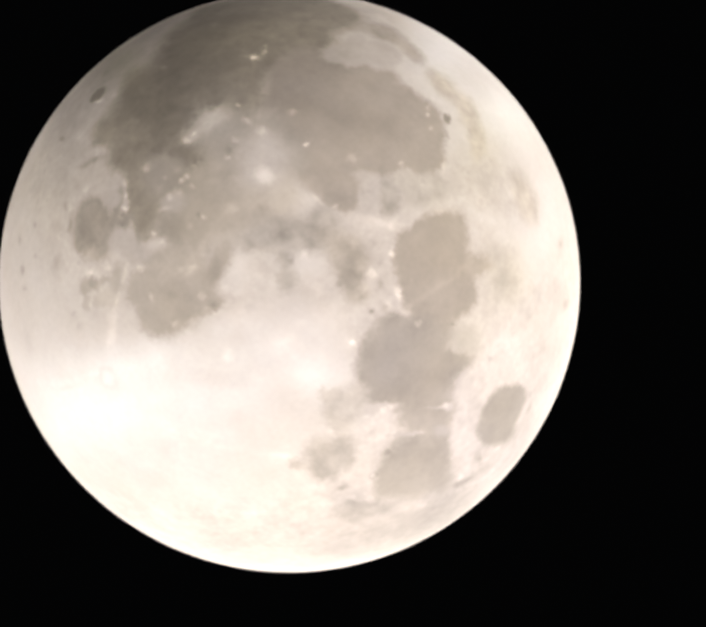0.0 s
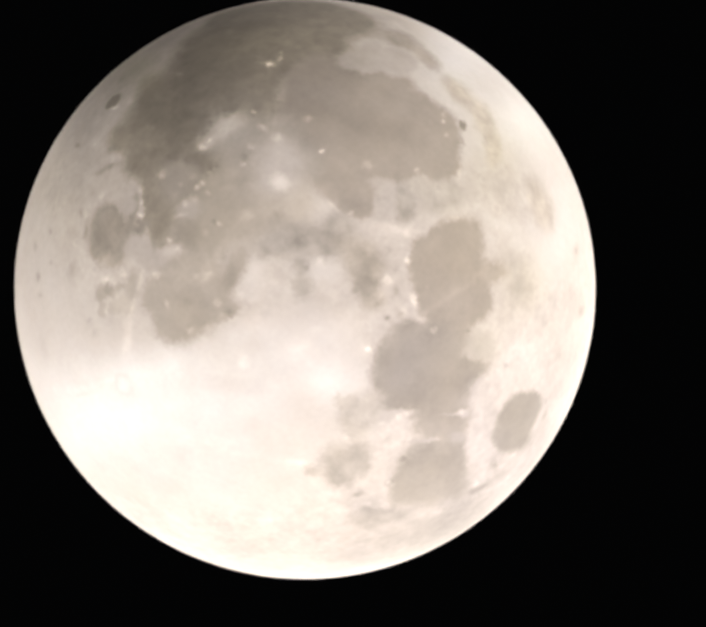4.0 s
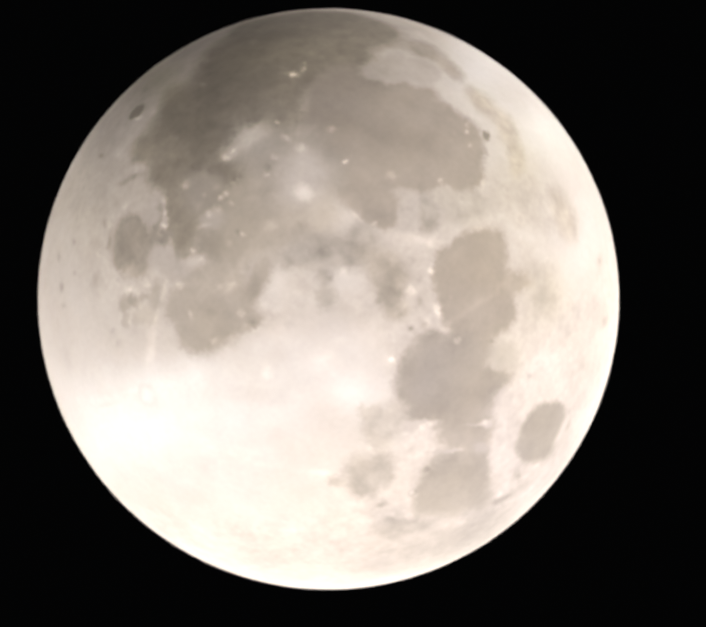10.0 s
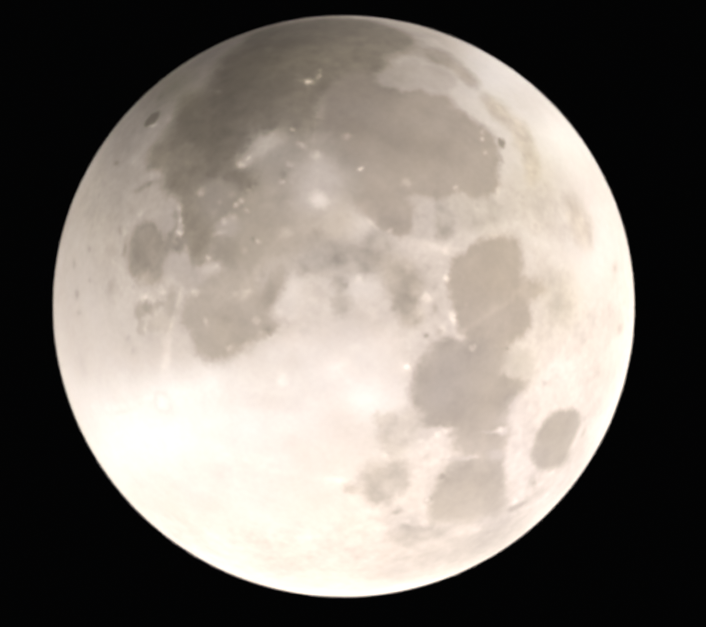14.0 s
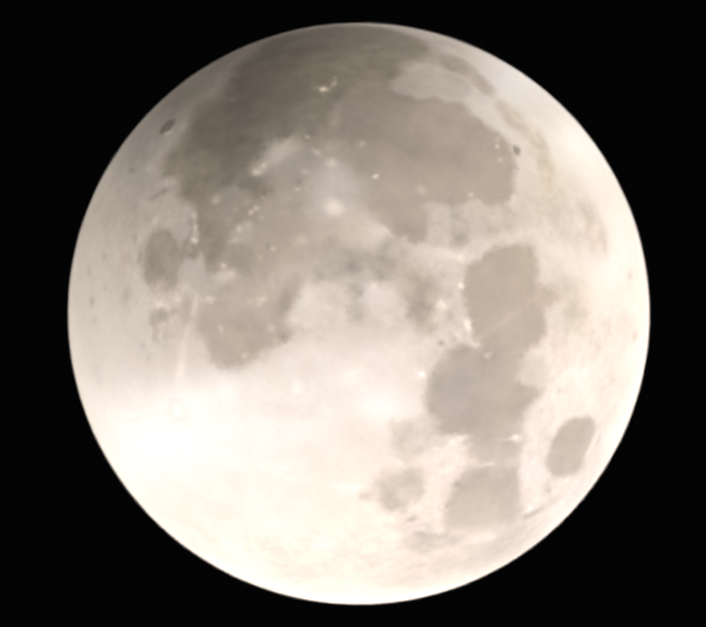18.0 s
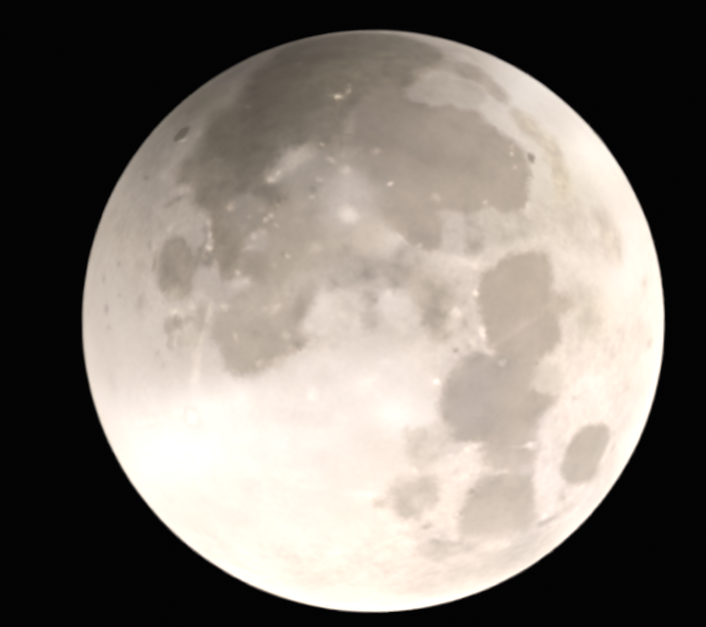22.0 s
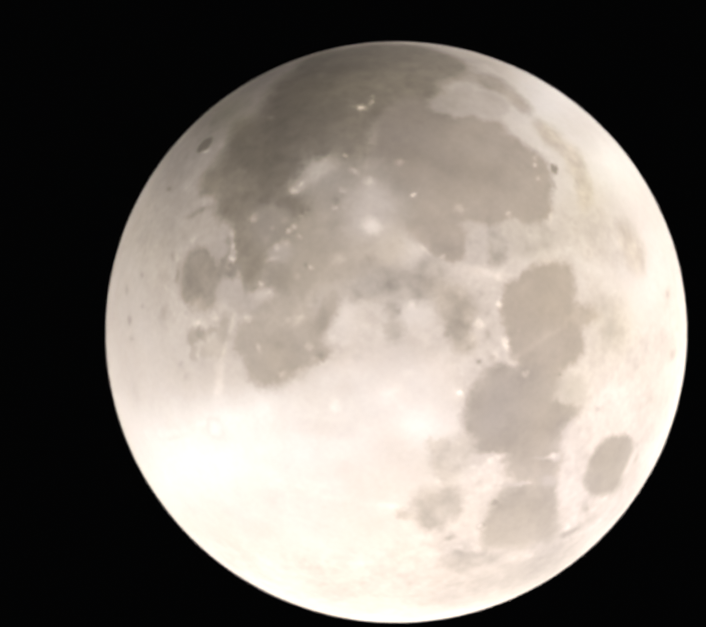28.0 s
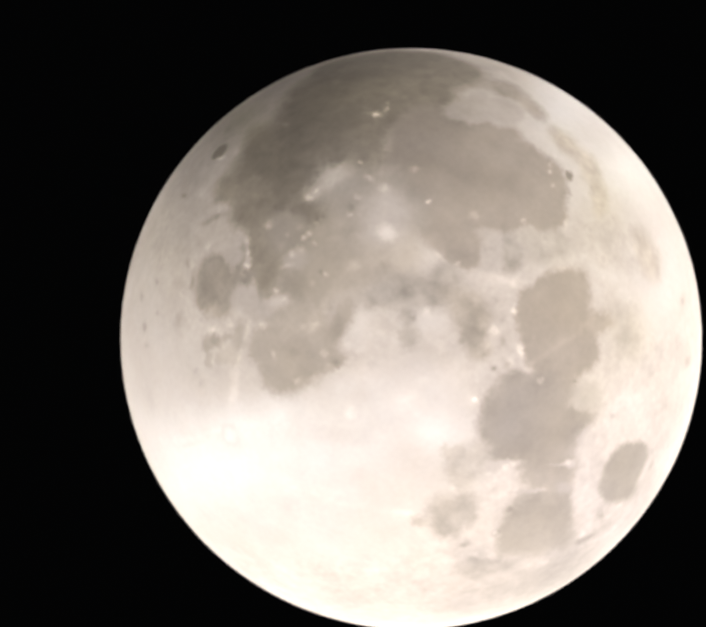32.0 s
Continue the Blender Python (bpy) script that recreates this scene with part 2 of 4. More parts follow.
peaks(21.5, 0.2, 8.3, 1.7, 43, "bright curved mountain range beside a lava plain")
peaks(42.7, -41.0, 7.0, 3.9, 12, "pale mountain ring round a dark bay")
peaks(33.0, 9.6, 3.6, 0.9, 31, "short bright mountain range between two plains")
peaks(43.4, 0.6, 6.2, 1.3, 139, "bright mountains on a lava plain's edge")
peaks(14.8, 19.5, 4.4, 0.9, 54, "thin pale mountain ridge between two plains")
region(-43.5, 20.0, 25.9, 17.7, 17, 0.03)
region(-60.7, -2.3, 22.3, 9.8, 2, 0.05)
region(-40.8, -14.2, 12.8, 4.1, 40, 0.06)
# western limb: two ovals of shade painted into the tone
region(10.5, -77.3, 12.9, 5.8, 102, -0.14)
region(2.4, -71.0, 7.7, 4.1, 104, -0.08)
# northern limb: light painted into the tone where the sun falls off
region(70.5, -67.2, 22.3, 6.2, 111, 0.08)
region(41.6, -42.0, 7.7, 4.4, 5, -0.06)
region(4.5, -43.8, 4.3, 3.1, 69, -0.04)
region(-59.6, -36.7, 19.2, 5.6, 46, 0.07)
# darker eastern limb: shade in the tone, against too bright a lamp and sheen
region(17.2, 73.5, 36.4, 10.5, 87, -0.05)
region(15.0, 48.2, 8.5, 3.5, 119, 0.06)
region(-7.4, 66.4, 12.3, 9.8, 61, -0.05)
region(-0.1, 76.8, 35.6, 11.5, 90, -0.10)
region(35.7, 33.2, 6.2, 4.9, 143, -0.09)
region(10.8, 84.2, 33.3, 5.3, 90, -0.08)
region(-11.4, -45.2, 7.7, 5.3, 78, -0.08)
region(-24.3, -38.6, 8.7, 3.6, 54, -0.06)
region(-20.0, -31.6, 5.5, 3.6, 53, -0.06)
region(-23.6, -77.5, 27.3, 8.0, 85, 0.08)
# strong painted light on the northern limb
region(75.0, -70.1, 33.5, 9.7, 108, 0.22)
region(-15.6, -59.6, 14.6, 7.1, 80, -0.14)
region(62.5, -38.2, 9.5, 5.3, 137, 0.06)
region(31.6, -0.5, 10.8, 3.8, 34, -0.06)
# painted shade along the western limb, against the broad sun
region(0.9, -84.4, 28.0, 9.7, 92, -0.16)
# more painted shade on the eastern limb, where sun and sheen run too bright
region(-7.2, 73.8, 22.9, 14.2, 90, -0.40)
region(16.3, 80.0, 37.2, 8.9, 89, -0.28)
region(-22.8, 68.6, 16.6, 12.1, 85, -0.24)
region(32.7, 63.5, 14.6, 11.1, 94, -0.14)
region(8.9, -17.0, 14.3, 5.6, 39, 0.06)
region(42.1, 2.6, 14.2, 10.7, 4, 0.08)
region(45.5, 32.0, 13.3, 7.1, 44, 0.08)
region(-43.4, -5.7, 19.9, 10.4, 26, 0.22)
region(-37.6, 18.5, 24.7, 19.0, 21, 0.12)
region(-63.6, -18.2, 23.7, 9.8, 20, 0.20)
region(-34.5, 45.6, 18.0, 12.4, 16, 0.00)
region(-58.3, -57.0, 19.3, 14.1, 54, 0.14)
region(42.3, -41.2, 6.1, 3.3, 176, -0.10)
# southeastern and eastern limb toned down as painted shade
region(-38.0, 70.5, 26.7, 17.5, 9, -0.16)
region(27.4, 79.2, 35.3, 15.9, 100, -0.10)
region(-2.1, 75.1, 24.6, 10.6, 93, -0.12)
region(20.1, 33.1, 3.8, 2.4, 41, -0.08)
region(-18.1, 8.0, 18.1, 8.4, 36, 0.06)
region(-6.1, 17.5, 7.5, 7.1, 110, 0.11)
region(-1.1, 9.7, 6.2, 5.4, 42, 0.08)
region(-55.1, -41.4, 12.7, 5.3, 47, -0.02)
region(-50.8, -55.4, 12.1, 7.2, 175, -0.06)
region(-31.9, -63.6, 14.6, 9.6, 83, -0.05)
region(-11.7, -69.1, 10.2, 8.0, 78, -0.08)
region(52.7, 19.0, 13.7, 8.0, 24, -0.03)
region(32.7, 48.7, 17.5, 10.6, 67, 0.02)
# northern and northeastern limb lifted in tone for the light missing there
region(74.3, 8.0, 19.1, 8.0, 10, 0.26)
region(56.6, 45.4, 18.0, 6.2, 16, 0.12)
region(26.0, 52.0, 11.2, 6.2, 72, 0.08)
region(47.4, 12.7, 15.3, 9.0, 39, -0.12)
region(54.8, 29.9, 5.3, 3.8, 131, -0.17)
region(38.0, 28.0, 6.3, 2.7, 46, -0.12)
region(35.9, 35.2, 3.5, 3.0, 51, -0.16)
region(18.2, -2.5, 3.6, 2.7, 34, -0.05)
region(-19.7, -52.5, 10.5, 4.6, 66, -0.10)
region(-32.7, -42.8, 8.7, 5.3, 59, -0.03)
region(-16.8, 48.3, 10.3, 7.7, 91, -0.12)
region(-19.7, 51.5, 3.4, 2.6, 76, -0.20)
region(-14.7, 55.2, 4.4, 2.6, 64, -0.10)
region(-16.3, 64.2, 5.9, 2.3, 59, -0.08)
region(-23.8, 71.1, 16.3, 8.1, 71, -0.04)
region(-14.0, 2.8, 3.6, 2.4, 36, -0.07)
region(-23.4, 5.7, 5.5, 1.9, 40, -0.08)
region(-13.8, 17.4, 4.4, 3.9, 36, -0.05)
region(19.2, 33.8, 3.4, 2.7, 65, -0.10)
region(20.5, 37.7, 1.7, 1.2, 67, -0.12)
region(-10.3, -39.0, 7.0, 5.3, 77, -0.08)
region(-10.2, -4.6, 3.6, 3.6, 23, -0.06)
region(16.4, 5.7, 4.5, 2.8, 132, -0.04)
# darkening down the western limb stands in for weaker light there
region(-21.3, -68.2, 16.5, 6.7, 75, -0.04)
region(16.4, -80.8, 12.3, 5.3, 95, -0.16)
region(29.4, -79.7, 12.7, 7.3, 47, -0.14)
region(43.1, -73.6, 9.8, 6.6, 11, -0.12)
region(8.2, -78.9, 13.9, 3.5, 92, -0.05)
region(-6.2, -15.4, 4.6, 3.6, 44, -0.06)
region(-5.8, -8.6, 4.5, 3.6, 41, 0.10)
region(6.1, -0.5, 4.5, 4.4, 176, 0.08)
region(30.7, -2.6, 5.9, 4.6, 20, -0.10)
region(34.9, 2.3, 4.7, 3.9, 4, -0.05)
spot(7.9, 46.8, 2.4, 1.1, 117, 0.14)
spot(11.1, 46.9, 2.0, 0.9, 117, 0.11)
spot(6.6, 52.2, 3.0, 1.5, 109, 0.07)
spot(-14.8, 59.6, 1.8, 1.0, 76, 0.11)
spot(-7.2, 62.6, 1.4, 1.0, 52, 0.14)
spot(-20.6, 41.7, 1.2, 1.0, 90, 0.07)
spot(15.1, -26.6, 5.0, 4.1, 42, 0.06)
spot(8.9, -26.4, 3.0, 2.4, 17, 0.06)
spot(12.5, -38.9, 2.8, 2.0, 162, 0.11)
spot(12.0, -12.2, 3.6, 2.8, 37, 0.06)
spot(23.8, -47.6, 0.8, 0.7, 70, 2.56)
spot(23.5, -47.8, 2.4, 1.7, 43, 0.28)
spot(26.1, -48.2, 1.0, 0.5, 129, 0.94)
spot(27.4, -49.7, 0.7, 0.4, 120, 0.54)
spot(15.0, -37.2, 0.5, 0.5, 7, 0.74)
spot(14.5, -32.6, 0.9, 0.5, 66, 0.41)
spot(15.6, -28.5, 1.1, 0.9, 46, 0.38)
spot(4.6, -37.1, 0.7, 0.4, 9, 0.47)
spot(20.7, -20.6, 0.5, 0.4, 132, 1.15)
spot(26.5, -12.6, 1.0, 1.0, 144, 0.22)
spot(34.3, -5.0, 0.7, 0.5, 8, 0.43)
spot(17.4, -6.2, 0.6, 0.4, 36, 0.38)
spot(20.1, 8.5, 0.5, 0.5, 139, 0.24)
spot(14.5, 9.2, 2.0, 1.8, 39, 0.11)
spot(2.7, 17.3, 0.4, 0.4, 84, 0.49)
spot(2.5, 17.5, 2.0, 1.8, 53, 0.13)
spot(15.2, 23.6, 0.8, 0.6, 46, 0.51)
spot(-0.9, 32.9, 0.7, 0.6, 62, 0.19)
spot(1.2, 33.3, 1.1, 0.8, 136, 0.27)
spot(-0.5, 33.4, 1.7, 0.9, 32, 0.11)
spot(14.6, 19.8, 2.3, 0.7, 52, 0.16)
spot(2.6, -36.9, 1.0, 0.5, 49, 0.51)
spot(-15.8, -24.1, 2.0, 1.3, 47, 0.11)
spot(-14.6, -9.2, 0.7, 0.6, 31, 0.32)
spot(-20.7, -22.6, 0.8, 0.8, 64, 0.35)
spot(-19.6, -46.8, 0.8, 0.8, 99, 0.27)
spot(-19.0, -43.8, 1.0, 0.5, 58, 0.22)
spot(-24.2, -47.3, 1.2, 0.7, 68, 0.22)
spot(-30.1, -32.0, 1.0, 0.5, 49, 0.32)
spot(-26.2, -28.9, 0.8, 0.6, 50, 0.19)
spot(9.9, -20.3, 6.6, 5.9, 46, 0.08)
spot(10.0, -22.3, 1.2, 0.9, 16, 0.16)
spot(6.6, -28.1, 0.6, 0.5, 60, 0.35)
spot(10.0, -30.4, 0.7, 0.5, 45, 0.27)
spot(1.0, -18.8, 1.3, 1.0, 46, 0.20)
spot(22.9, -29.0, 0.7, 0.6, 148, 0.41)
spot(47.6, -12.5, 0.7, 0.4, 163, 0.57)
spot(49.1, -14.8, 0.7, 0.4, 149, 0.41)
spot(46.1, -8.7, 0.6, 0.4, 4, 0.38)
spot(42.5, 1.4, 2.5, 0.5, 144, 0.22)
spot(6.5, -2.5, 0.8, 0.7, 38, 0.19)
spot(-18.1, 3.3, 1.6, 0.8, 121, 0.11)
spot(-16.9, 10.7, 1.6, 1.1, 46, 0.09)
spot(7.8, -58.9, 1.2, 0.5, 61, 0.34)
spot(21.3, -66.1, 1.3, 1.0, 68, 0.30)
spot(41.7, -82.4, 1.7, 1.2, 92, 0.54)
spot(24.2, -71.9, 1.3, 1.2, 50, 0.27)
spot(31.9, -66.5, 1.2, 0.9, 57, 0.27)
spot(28.2, -74.0, 1.6, 0.8, 82, 0.24)
spot(-6.4, -65.2, 1.2, 0.7, 67, 0.47)
spot(-3.1, -61.7, 0.8, 0.5, 75, 0.30)
spot(-13.0, -51.8, 1.4, 0.7, 70, 0.14)
spot(-13.7, -59.2, 2.0, 0.9, 75, 0.19)
spot(-3.3, -50.4, 1.7, 1.0, 69, 0.16)
spot(-24.3, -64.9, 3.5, 2.5, 101, 0.07)
spot(-31.7, -48.7, 3.2, 1.3, 61, 0.09)
spot(2.0, 62.4, 1.0, 0.6, 79, 0.14)
spot(0.1, 67.3, 1.3, 0.5, 77, 0.16)
spot(11.0, 66.3, 1.6, 0.8, 89, 0.11)
spot(-22.7, -8.7, 0.9, 0.5, 13, 0.30)
spot(-19.2, -6.9, 1.3, 0.7, 11, 0.14)
spot(-5.6, -16.1, 1.9, 1.8, 69, 0.09)
spot(-8.8, -16.2, 1.1, 0.9, 123, 0.11)
spot(-14.6, -16.2, 1.3, 0.5, 14, 0.19)
spot(-12.4, -15.1, 1.1, 0.5, 42, 0.19)
spot(-22.9, -16.5, 0.9, 0.4, 134, 0.27)
spot(34.5, 9.6, 1.4, 0.5, 46, 0.19)
spot(23.7, 4.6, 1.0, 0.7, 33, 0.14)
spot(21.2, 1.3, 5.6, 1.3, 41, 0.13)
spot(15.5, -9.4, 1.3, 0.4, 79, 0.30)
spot(43.8, 16.3, 1.5, 1.1, 23, 0.07)
spot(50.3, 16.9, 1.4, 0.7, 29, 0.08)
spot(36.3, 9.3, 3.2, 1.3, 36, 0.06)
spot(-2.5, -32.7, 1.0, 0.6, 50, 0.16)
spot(0.3, -31.3, 0.6, 0.4, 51, 0.30)
spot(-7.5, -38.5, 0.9, 0.5, 55, 0.32)
spot(18.7, -31.4, 2.8, 1.1, 178, 0.11)
spot(10.0, 27.0, 1.6, 1.1, 51, 0.07)
spot(8.8, 42.4, 1.6, 0.5, 39, 0.41)
spot(15.5, 41.4, 2.5, 1.7, 110, 0.13)
spot(-20.4, 58.4, 2.1, 1.1, 79, 0.14)
spot(-11.7, 30.1, 0.9, 0.6, 44, 0.14)
spot(13.4, 43.4, 3.3, 1.6, 132, 0.11)
spot(1.1, 42.1, 3.1, 1.0, 51, 0.11)
spot(-14.3, 50.7, 1.8, 1.2, 95, 0.11)
spot(-16.4, 43.4, 1.1, 0.9, 91, -0.14)
spot(-17.8, 49.6, 1.5, 0.8, 66, -0.14)
spot(-17.1, 54.9, 2.0, 0.8, 60, -0.14)
spot(-17.7, 41.0, 0.8, 0.7, 81, -0.12)
spot(-13.7, 53.2, 1.4, 0.7, 104, -0.12)
spot(-11.5, 63.1, 2.2, 1.3, 42, -0.09)
spot(-6.4, 66.7, 1.6, 1.4, 19, -0.08)
spot(17.1, 46.2, 1.9, 1.0, 133, -0.08)
spot(13.8, 50.1, 1.8, 0.8, 116, -0.07)
spot(10.7, 50.8, 1.6, 0.8, 113, -0.08)
spot(-1.6, -73.1, 1.8, 1.1, 87, -0.19)
spot(-16.7, -66.2, 1.3, 0.5, 78, -0.34)
spot(-42.8, -56.6, 1.1, 0.9, 73, -0.32)
spot(-33.4, -57.7, 0.9, 0.6, 88, -0.22)
spot(-38.5, -63.4, 1.2, 0.8, 99, -0.24)
spot(-26.8, -44.9, 1.5, 0.6, 138, -0.27)
spot(-25.1, -49.5, 1.2, 0.5, 124, -0.24)
spot(-45.5, -53.1, 1.1, 0.7, 60, -0.19)
spot(-37.9, -52.0, 0.7, 0.4, 66, -0.19)
spot(21.6, 67.3, 2.0, 0.9, 118, -0.19)
spot(2.7, 66.4, 1.7, 0.9, 22, -0.30)
spot(7.0, 62.6, 1.7, 0.6, 92, -0.22)
spot(0.4, 64.5, 1.0, 0.9, 94, -0.27)
spot(9.7, 15.1, 0.6, 0.5, 60, -0.38)
spot(12.2, 16.5, 0.9, 0.7, 46, -0.24)
spot(-4.9, -22.0, 0.6, 0.4, 126, -0.19)
spot(20.7, 29.9, 0.5, 0.4, 52, -0.22)
spot(50.2, -16.8, 1.1, 0.6, 155, -0.14)
spot(-17.6, 43.7, 1.3, 1.0, 53, -0.16)
spot(-5.8, 41.8, 1.2, 0.8, 61, -0.19)
spot(22.0, 43.6, 1.3, 0.9, 47, -0.14)
spot(-12.1, -54.2, 1.6, 0.9, 34, -0.22)
spot(-14.2, -50.5, 2.4, 0.7, 37, -0.24)
spot(-16.8, -52.3, 2.2, 0.7, 46, -0.19)
spot(-10.7, -49.6, 1.8, 1.2, 90, -0.11)
spot(-39.5, -29.5, 1.0, 0.8, 12, -0.14)
spot(-40.4, -26.6, 1.2, 0.8, 22, -0.14)
spot(-55.6, -45.4, 2.7, 1.6, 153, -0.11)
spot(-50.3, -19.9, 8.5, 0.9, 39, -0.04)
spot(-53.7, -19.5, 3.8, 0.5, 33, -0.07)
spot(7.7, -29.4, 1.2, 0.9, 116, -0.19)
spot(14.9, -35.7, 2.4, 2.0, 53, -0.09)
spot(25.7, 1.2, 2.1, 1.6, 28, -0.20)
spot(28.4, 0.2, 2.4, 1.3, 136, -0.09)
spot(28.8, -4.7, 3.8, 0.8, 132, -0.11)
spot(46.3, -2.7, 4.3, 0.8, 139, -0.08)
spot(-2.8, -29.7, 0.6, 0.5, 58, -0.14)
spot(-10.0, -10.9, 2.7, 2.0, 8, -0.18)
spot(-16.3, -10.4, 1.5, 1.2, 38, -0.09)
spot(-19.3, -13.2, 1.2, 0.9, 39, -0.11)
spot(-14.2, -6.3, 0.9, 0.7, 37, -0.16)
spot(-8.5, -1.0, 1.3, 0.9, 38, -0.11)
spot(22.2, 10.8, 1.8, 1.5, 140, -0.04)
spot(7.2, -37.8, 4.9, 3.4, 14, 0.22)
spot(3.2, -36.6, 1.5, 0.7, 30, 0.30)
spot(11.1, -37.9, 3.1, 2.1, 8, 0.12)
spot(5.6, -8.3, 1.5, 1.4, 40, -0.26)
spot(11.6, -3.5, 1.6, 1.4, 34, -0.20)
spot(5.7, -14.9, 1.2, 1.1, 122, -0.16)
spot(-7.6, 8.0, 3.7, 3.1, 38, 0.12)
spot(-10.1, -1.7, 5.4, 3.6, 38, 0.07)
spot(2.5, 11.0, 3.6, 3.6, 81, 0.08)
spot(-2.6, 7.4, 1.1, 0.8, 40, 0.10)
spot(-7.7, 16.8, 5.3, 3.7, 40, 0.06)
spot(53.8, 56.1, 1.6, 1.1, 22, -0.26)
spot(43.6, 65.8, 2.0, 1.2, 52, -0.24)
spot(-35.5, -42.8, 2.3, 1.5, 150, -0.20)
spot(14.5, 9.3, 1.0, 0.9, 39, 0.28)
spot(-9.2, 61.1, 3.4, 2.5, 52, 0.20)
spot(-30.3, -27.1, 0.8, 0.5, 45, 0.25)
spot(-34.7, -27.1, 1.0, 0.6, 143, 0.20)
spot(-42.5, 14.3, 2.9, 2.0, 153, -0.05)
streak(18.6, -37.3, 14.6, -31.4, 0.40, 0.10)
streak(19.7, -36.6, 16.1, -30.9, 0.35, 0.09)
streak(16.9, -33.1, 14.4, -28.9, 0.30, 0.07)
streak(-64.8, -44.0, -44.6, -13.9, 0.50, 0.05)
streak(-40.9, 9.7, -21.9, 30.2, 0.50, 0.06)
streak(-36.8, 19.5, -25.0, 32.8, 0.40, 0.04)
streak(-61.3, -18.9, -48.5, -9.8, 0.50, 0.04)
region(-13.0, 1.8, 9.9, 5.4, 37, 0.10)
region(-28.7, -6.3, 8.0, 3.7, 36, 0.10)
region(69.9, -3.2, 10.5, 6.0, 166, 0.09)
region(63.8, 29.3, 9.5, 7.6, 7, 0.10)
region(-36.5, -64.1, 15.9, 8.6, 121, 0.08)
region(24.5, -5.3, 4.7, 2.8, 133, -0.12)
# northern limb, a little more light in the tone
region(64.6, -67.3, 16.0, 7.1, 112, 0.12)
region(-14.7, 11.2, 14.3, 7.5, 36, 0.06)
region(-28.1, 7.2, 11.4, 7.7, 27, 0.05)
spot(-6.0, -64.3, 1.1, 0.7, 72, 0.35)
# western limb, shade added in the tone
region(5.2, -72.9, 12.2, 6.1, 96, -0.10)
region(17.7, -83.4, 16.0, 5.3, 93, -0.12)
spot(18.6, 4.7, 1.0, 0.6, 133, -0.14)
spot(14.5, 12.0, 0.9, 0.6, 131, -0.18)
spot(20.4, 9.0, 0.8, 0.7, 25, 0.15)
spot(12.0, 10.9, 1.3, 0.9, 41, 0.10)
# western limb shade once more, four broad ovals of tone
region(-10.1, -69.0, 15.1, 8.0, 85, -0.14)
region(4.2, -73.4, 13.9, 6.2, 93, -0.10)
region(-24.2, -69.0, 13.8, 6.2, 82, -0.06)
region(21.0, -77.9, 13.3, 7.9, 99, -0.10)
# limb shade in the tone again, southeast and east
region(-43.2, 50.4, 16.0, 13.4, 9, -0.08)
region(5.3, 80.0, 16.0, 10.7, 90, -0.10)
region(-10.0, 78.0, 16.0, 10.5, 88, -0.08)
spot(-12.1, -39.1, 0.9, 0.7, 89, 0.45)
spot(-14.1, -37.2, 0.7, 0.6, 89, 0.38)
spot(-15.6, -34.9, 0.8, 0.5, 59, 0.52)
spot(-17.6, -34.4, 0.8, 0.6, 116, 0.52)
spot(-16.6, -31.2, 0.9, 0.7, 64, 0.52)
spot(-14.3, -25.8, 0.5, 0.4, 62, 0.60)
spot(-3.2, -30.5, 0.6, 0.4, 31, 0.60)
spot(-1.9, -30.3, 0.5, 0.4, 57, 0.52)
spot(-2.4, -28.0, 0.6, 0.5, 84, 0.38)
spot(-7.3, -29.3, 0.7, 0.6, 76, 0.38)
spot(-9.4, -28.1, 1.3, 0.5, 27, 0.30)
spot(-5.2, -28.6, 0.6, 0.5, 79, 0.22)
spot(-4.2, -21.1, 0.5, 0.4, 77, 0.45)
spot(-7.5, -21.7, 0.8, 0.6, 52, 0.18)
spot(-7.9, -32.4, 1.0, 0.8, 108, 0.18)
spot(-7.6, -38.0, 0.6, 0.4, 79, 0.30)
spot(-5.4, -33.5, 0.5, 0.4, 81, 0.22)
spot(-14.1, -23.2, 0.8, 0.4, 46, 0.22)
spot(-12.8, -14.4, 1.5, 0.5, 23, 0.12)
spot(-15.3, -6.7, 0.8, 0.5, 38, 0.18)
spot(-14.0, -6.1, 0.9, 0.9, 22, -0.10)
spot(-24.5, -24.2, 2.0, 0.9, 140, 0.15)
spot(-17.2, -27.8, 1.4, 0.6, 129, -0.12)
spot(15.9, 16.1, 1.5, 0.8, 109, 0.63)
spot(12.7, 16.6, 1.1, 0.8, 129, 0.30)
spot(14.7, 20.2, 1.6, 0.8, 44, 0.12)
spot(17.4, 8.6, 0.6, 0.5, 28, -0.15)
spot(9.7, 11.4, 0.5, 0.4, 53, -0.12)
spot(20.2, 9.2, 0.7, 0.5, 36, 0.30)
spot(2.1, 43.3, 0.7, 0.5, 73, 0.18)
spot(0.5, 33.1, 1.4, 0.7, 19, 0.06)
spot(-13.5, 42.8, 0.8, 0.6, 59, -0.10)
spot(-17.1, 43.8, 1.1, 0.6, 179, -0.12)
spot(-20.2, 45.9, 1.6, 0.7, 119, -0.10)
spot(-9.0, 44.2, 4.1, 1.7, 123, -0.08)
spot(6.8, 68.5, 3.0, 1.3, 59, -0.16)
spot(7.7, 62.5, 1.4, 0.4, 107, -0.20)
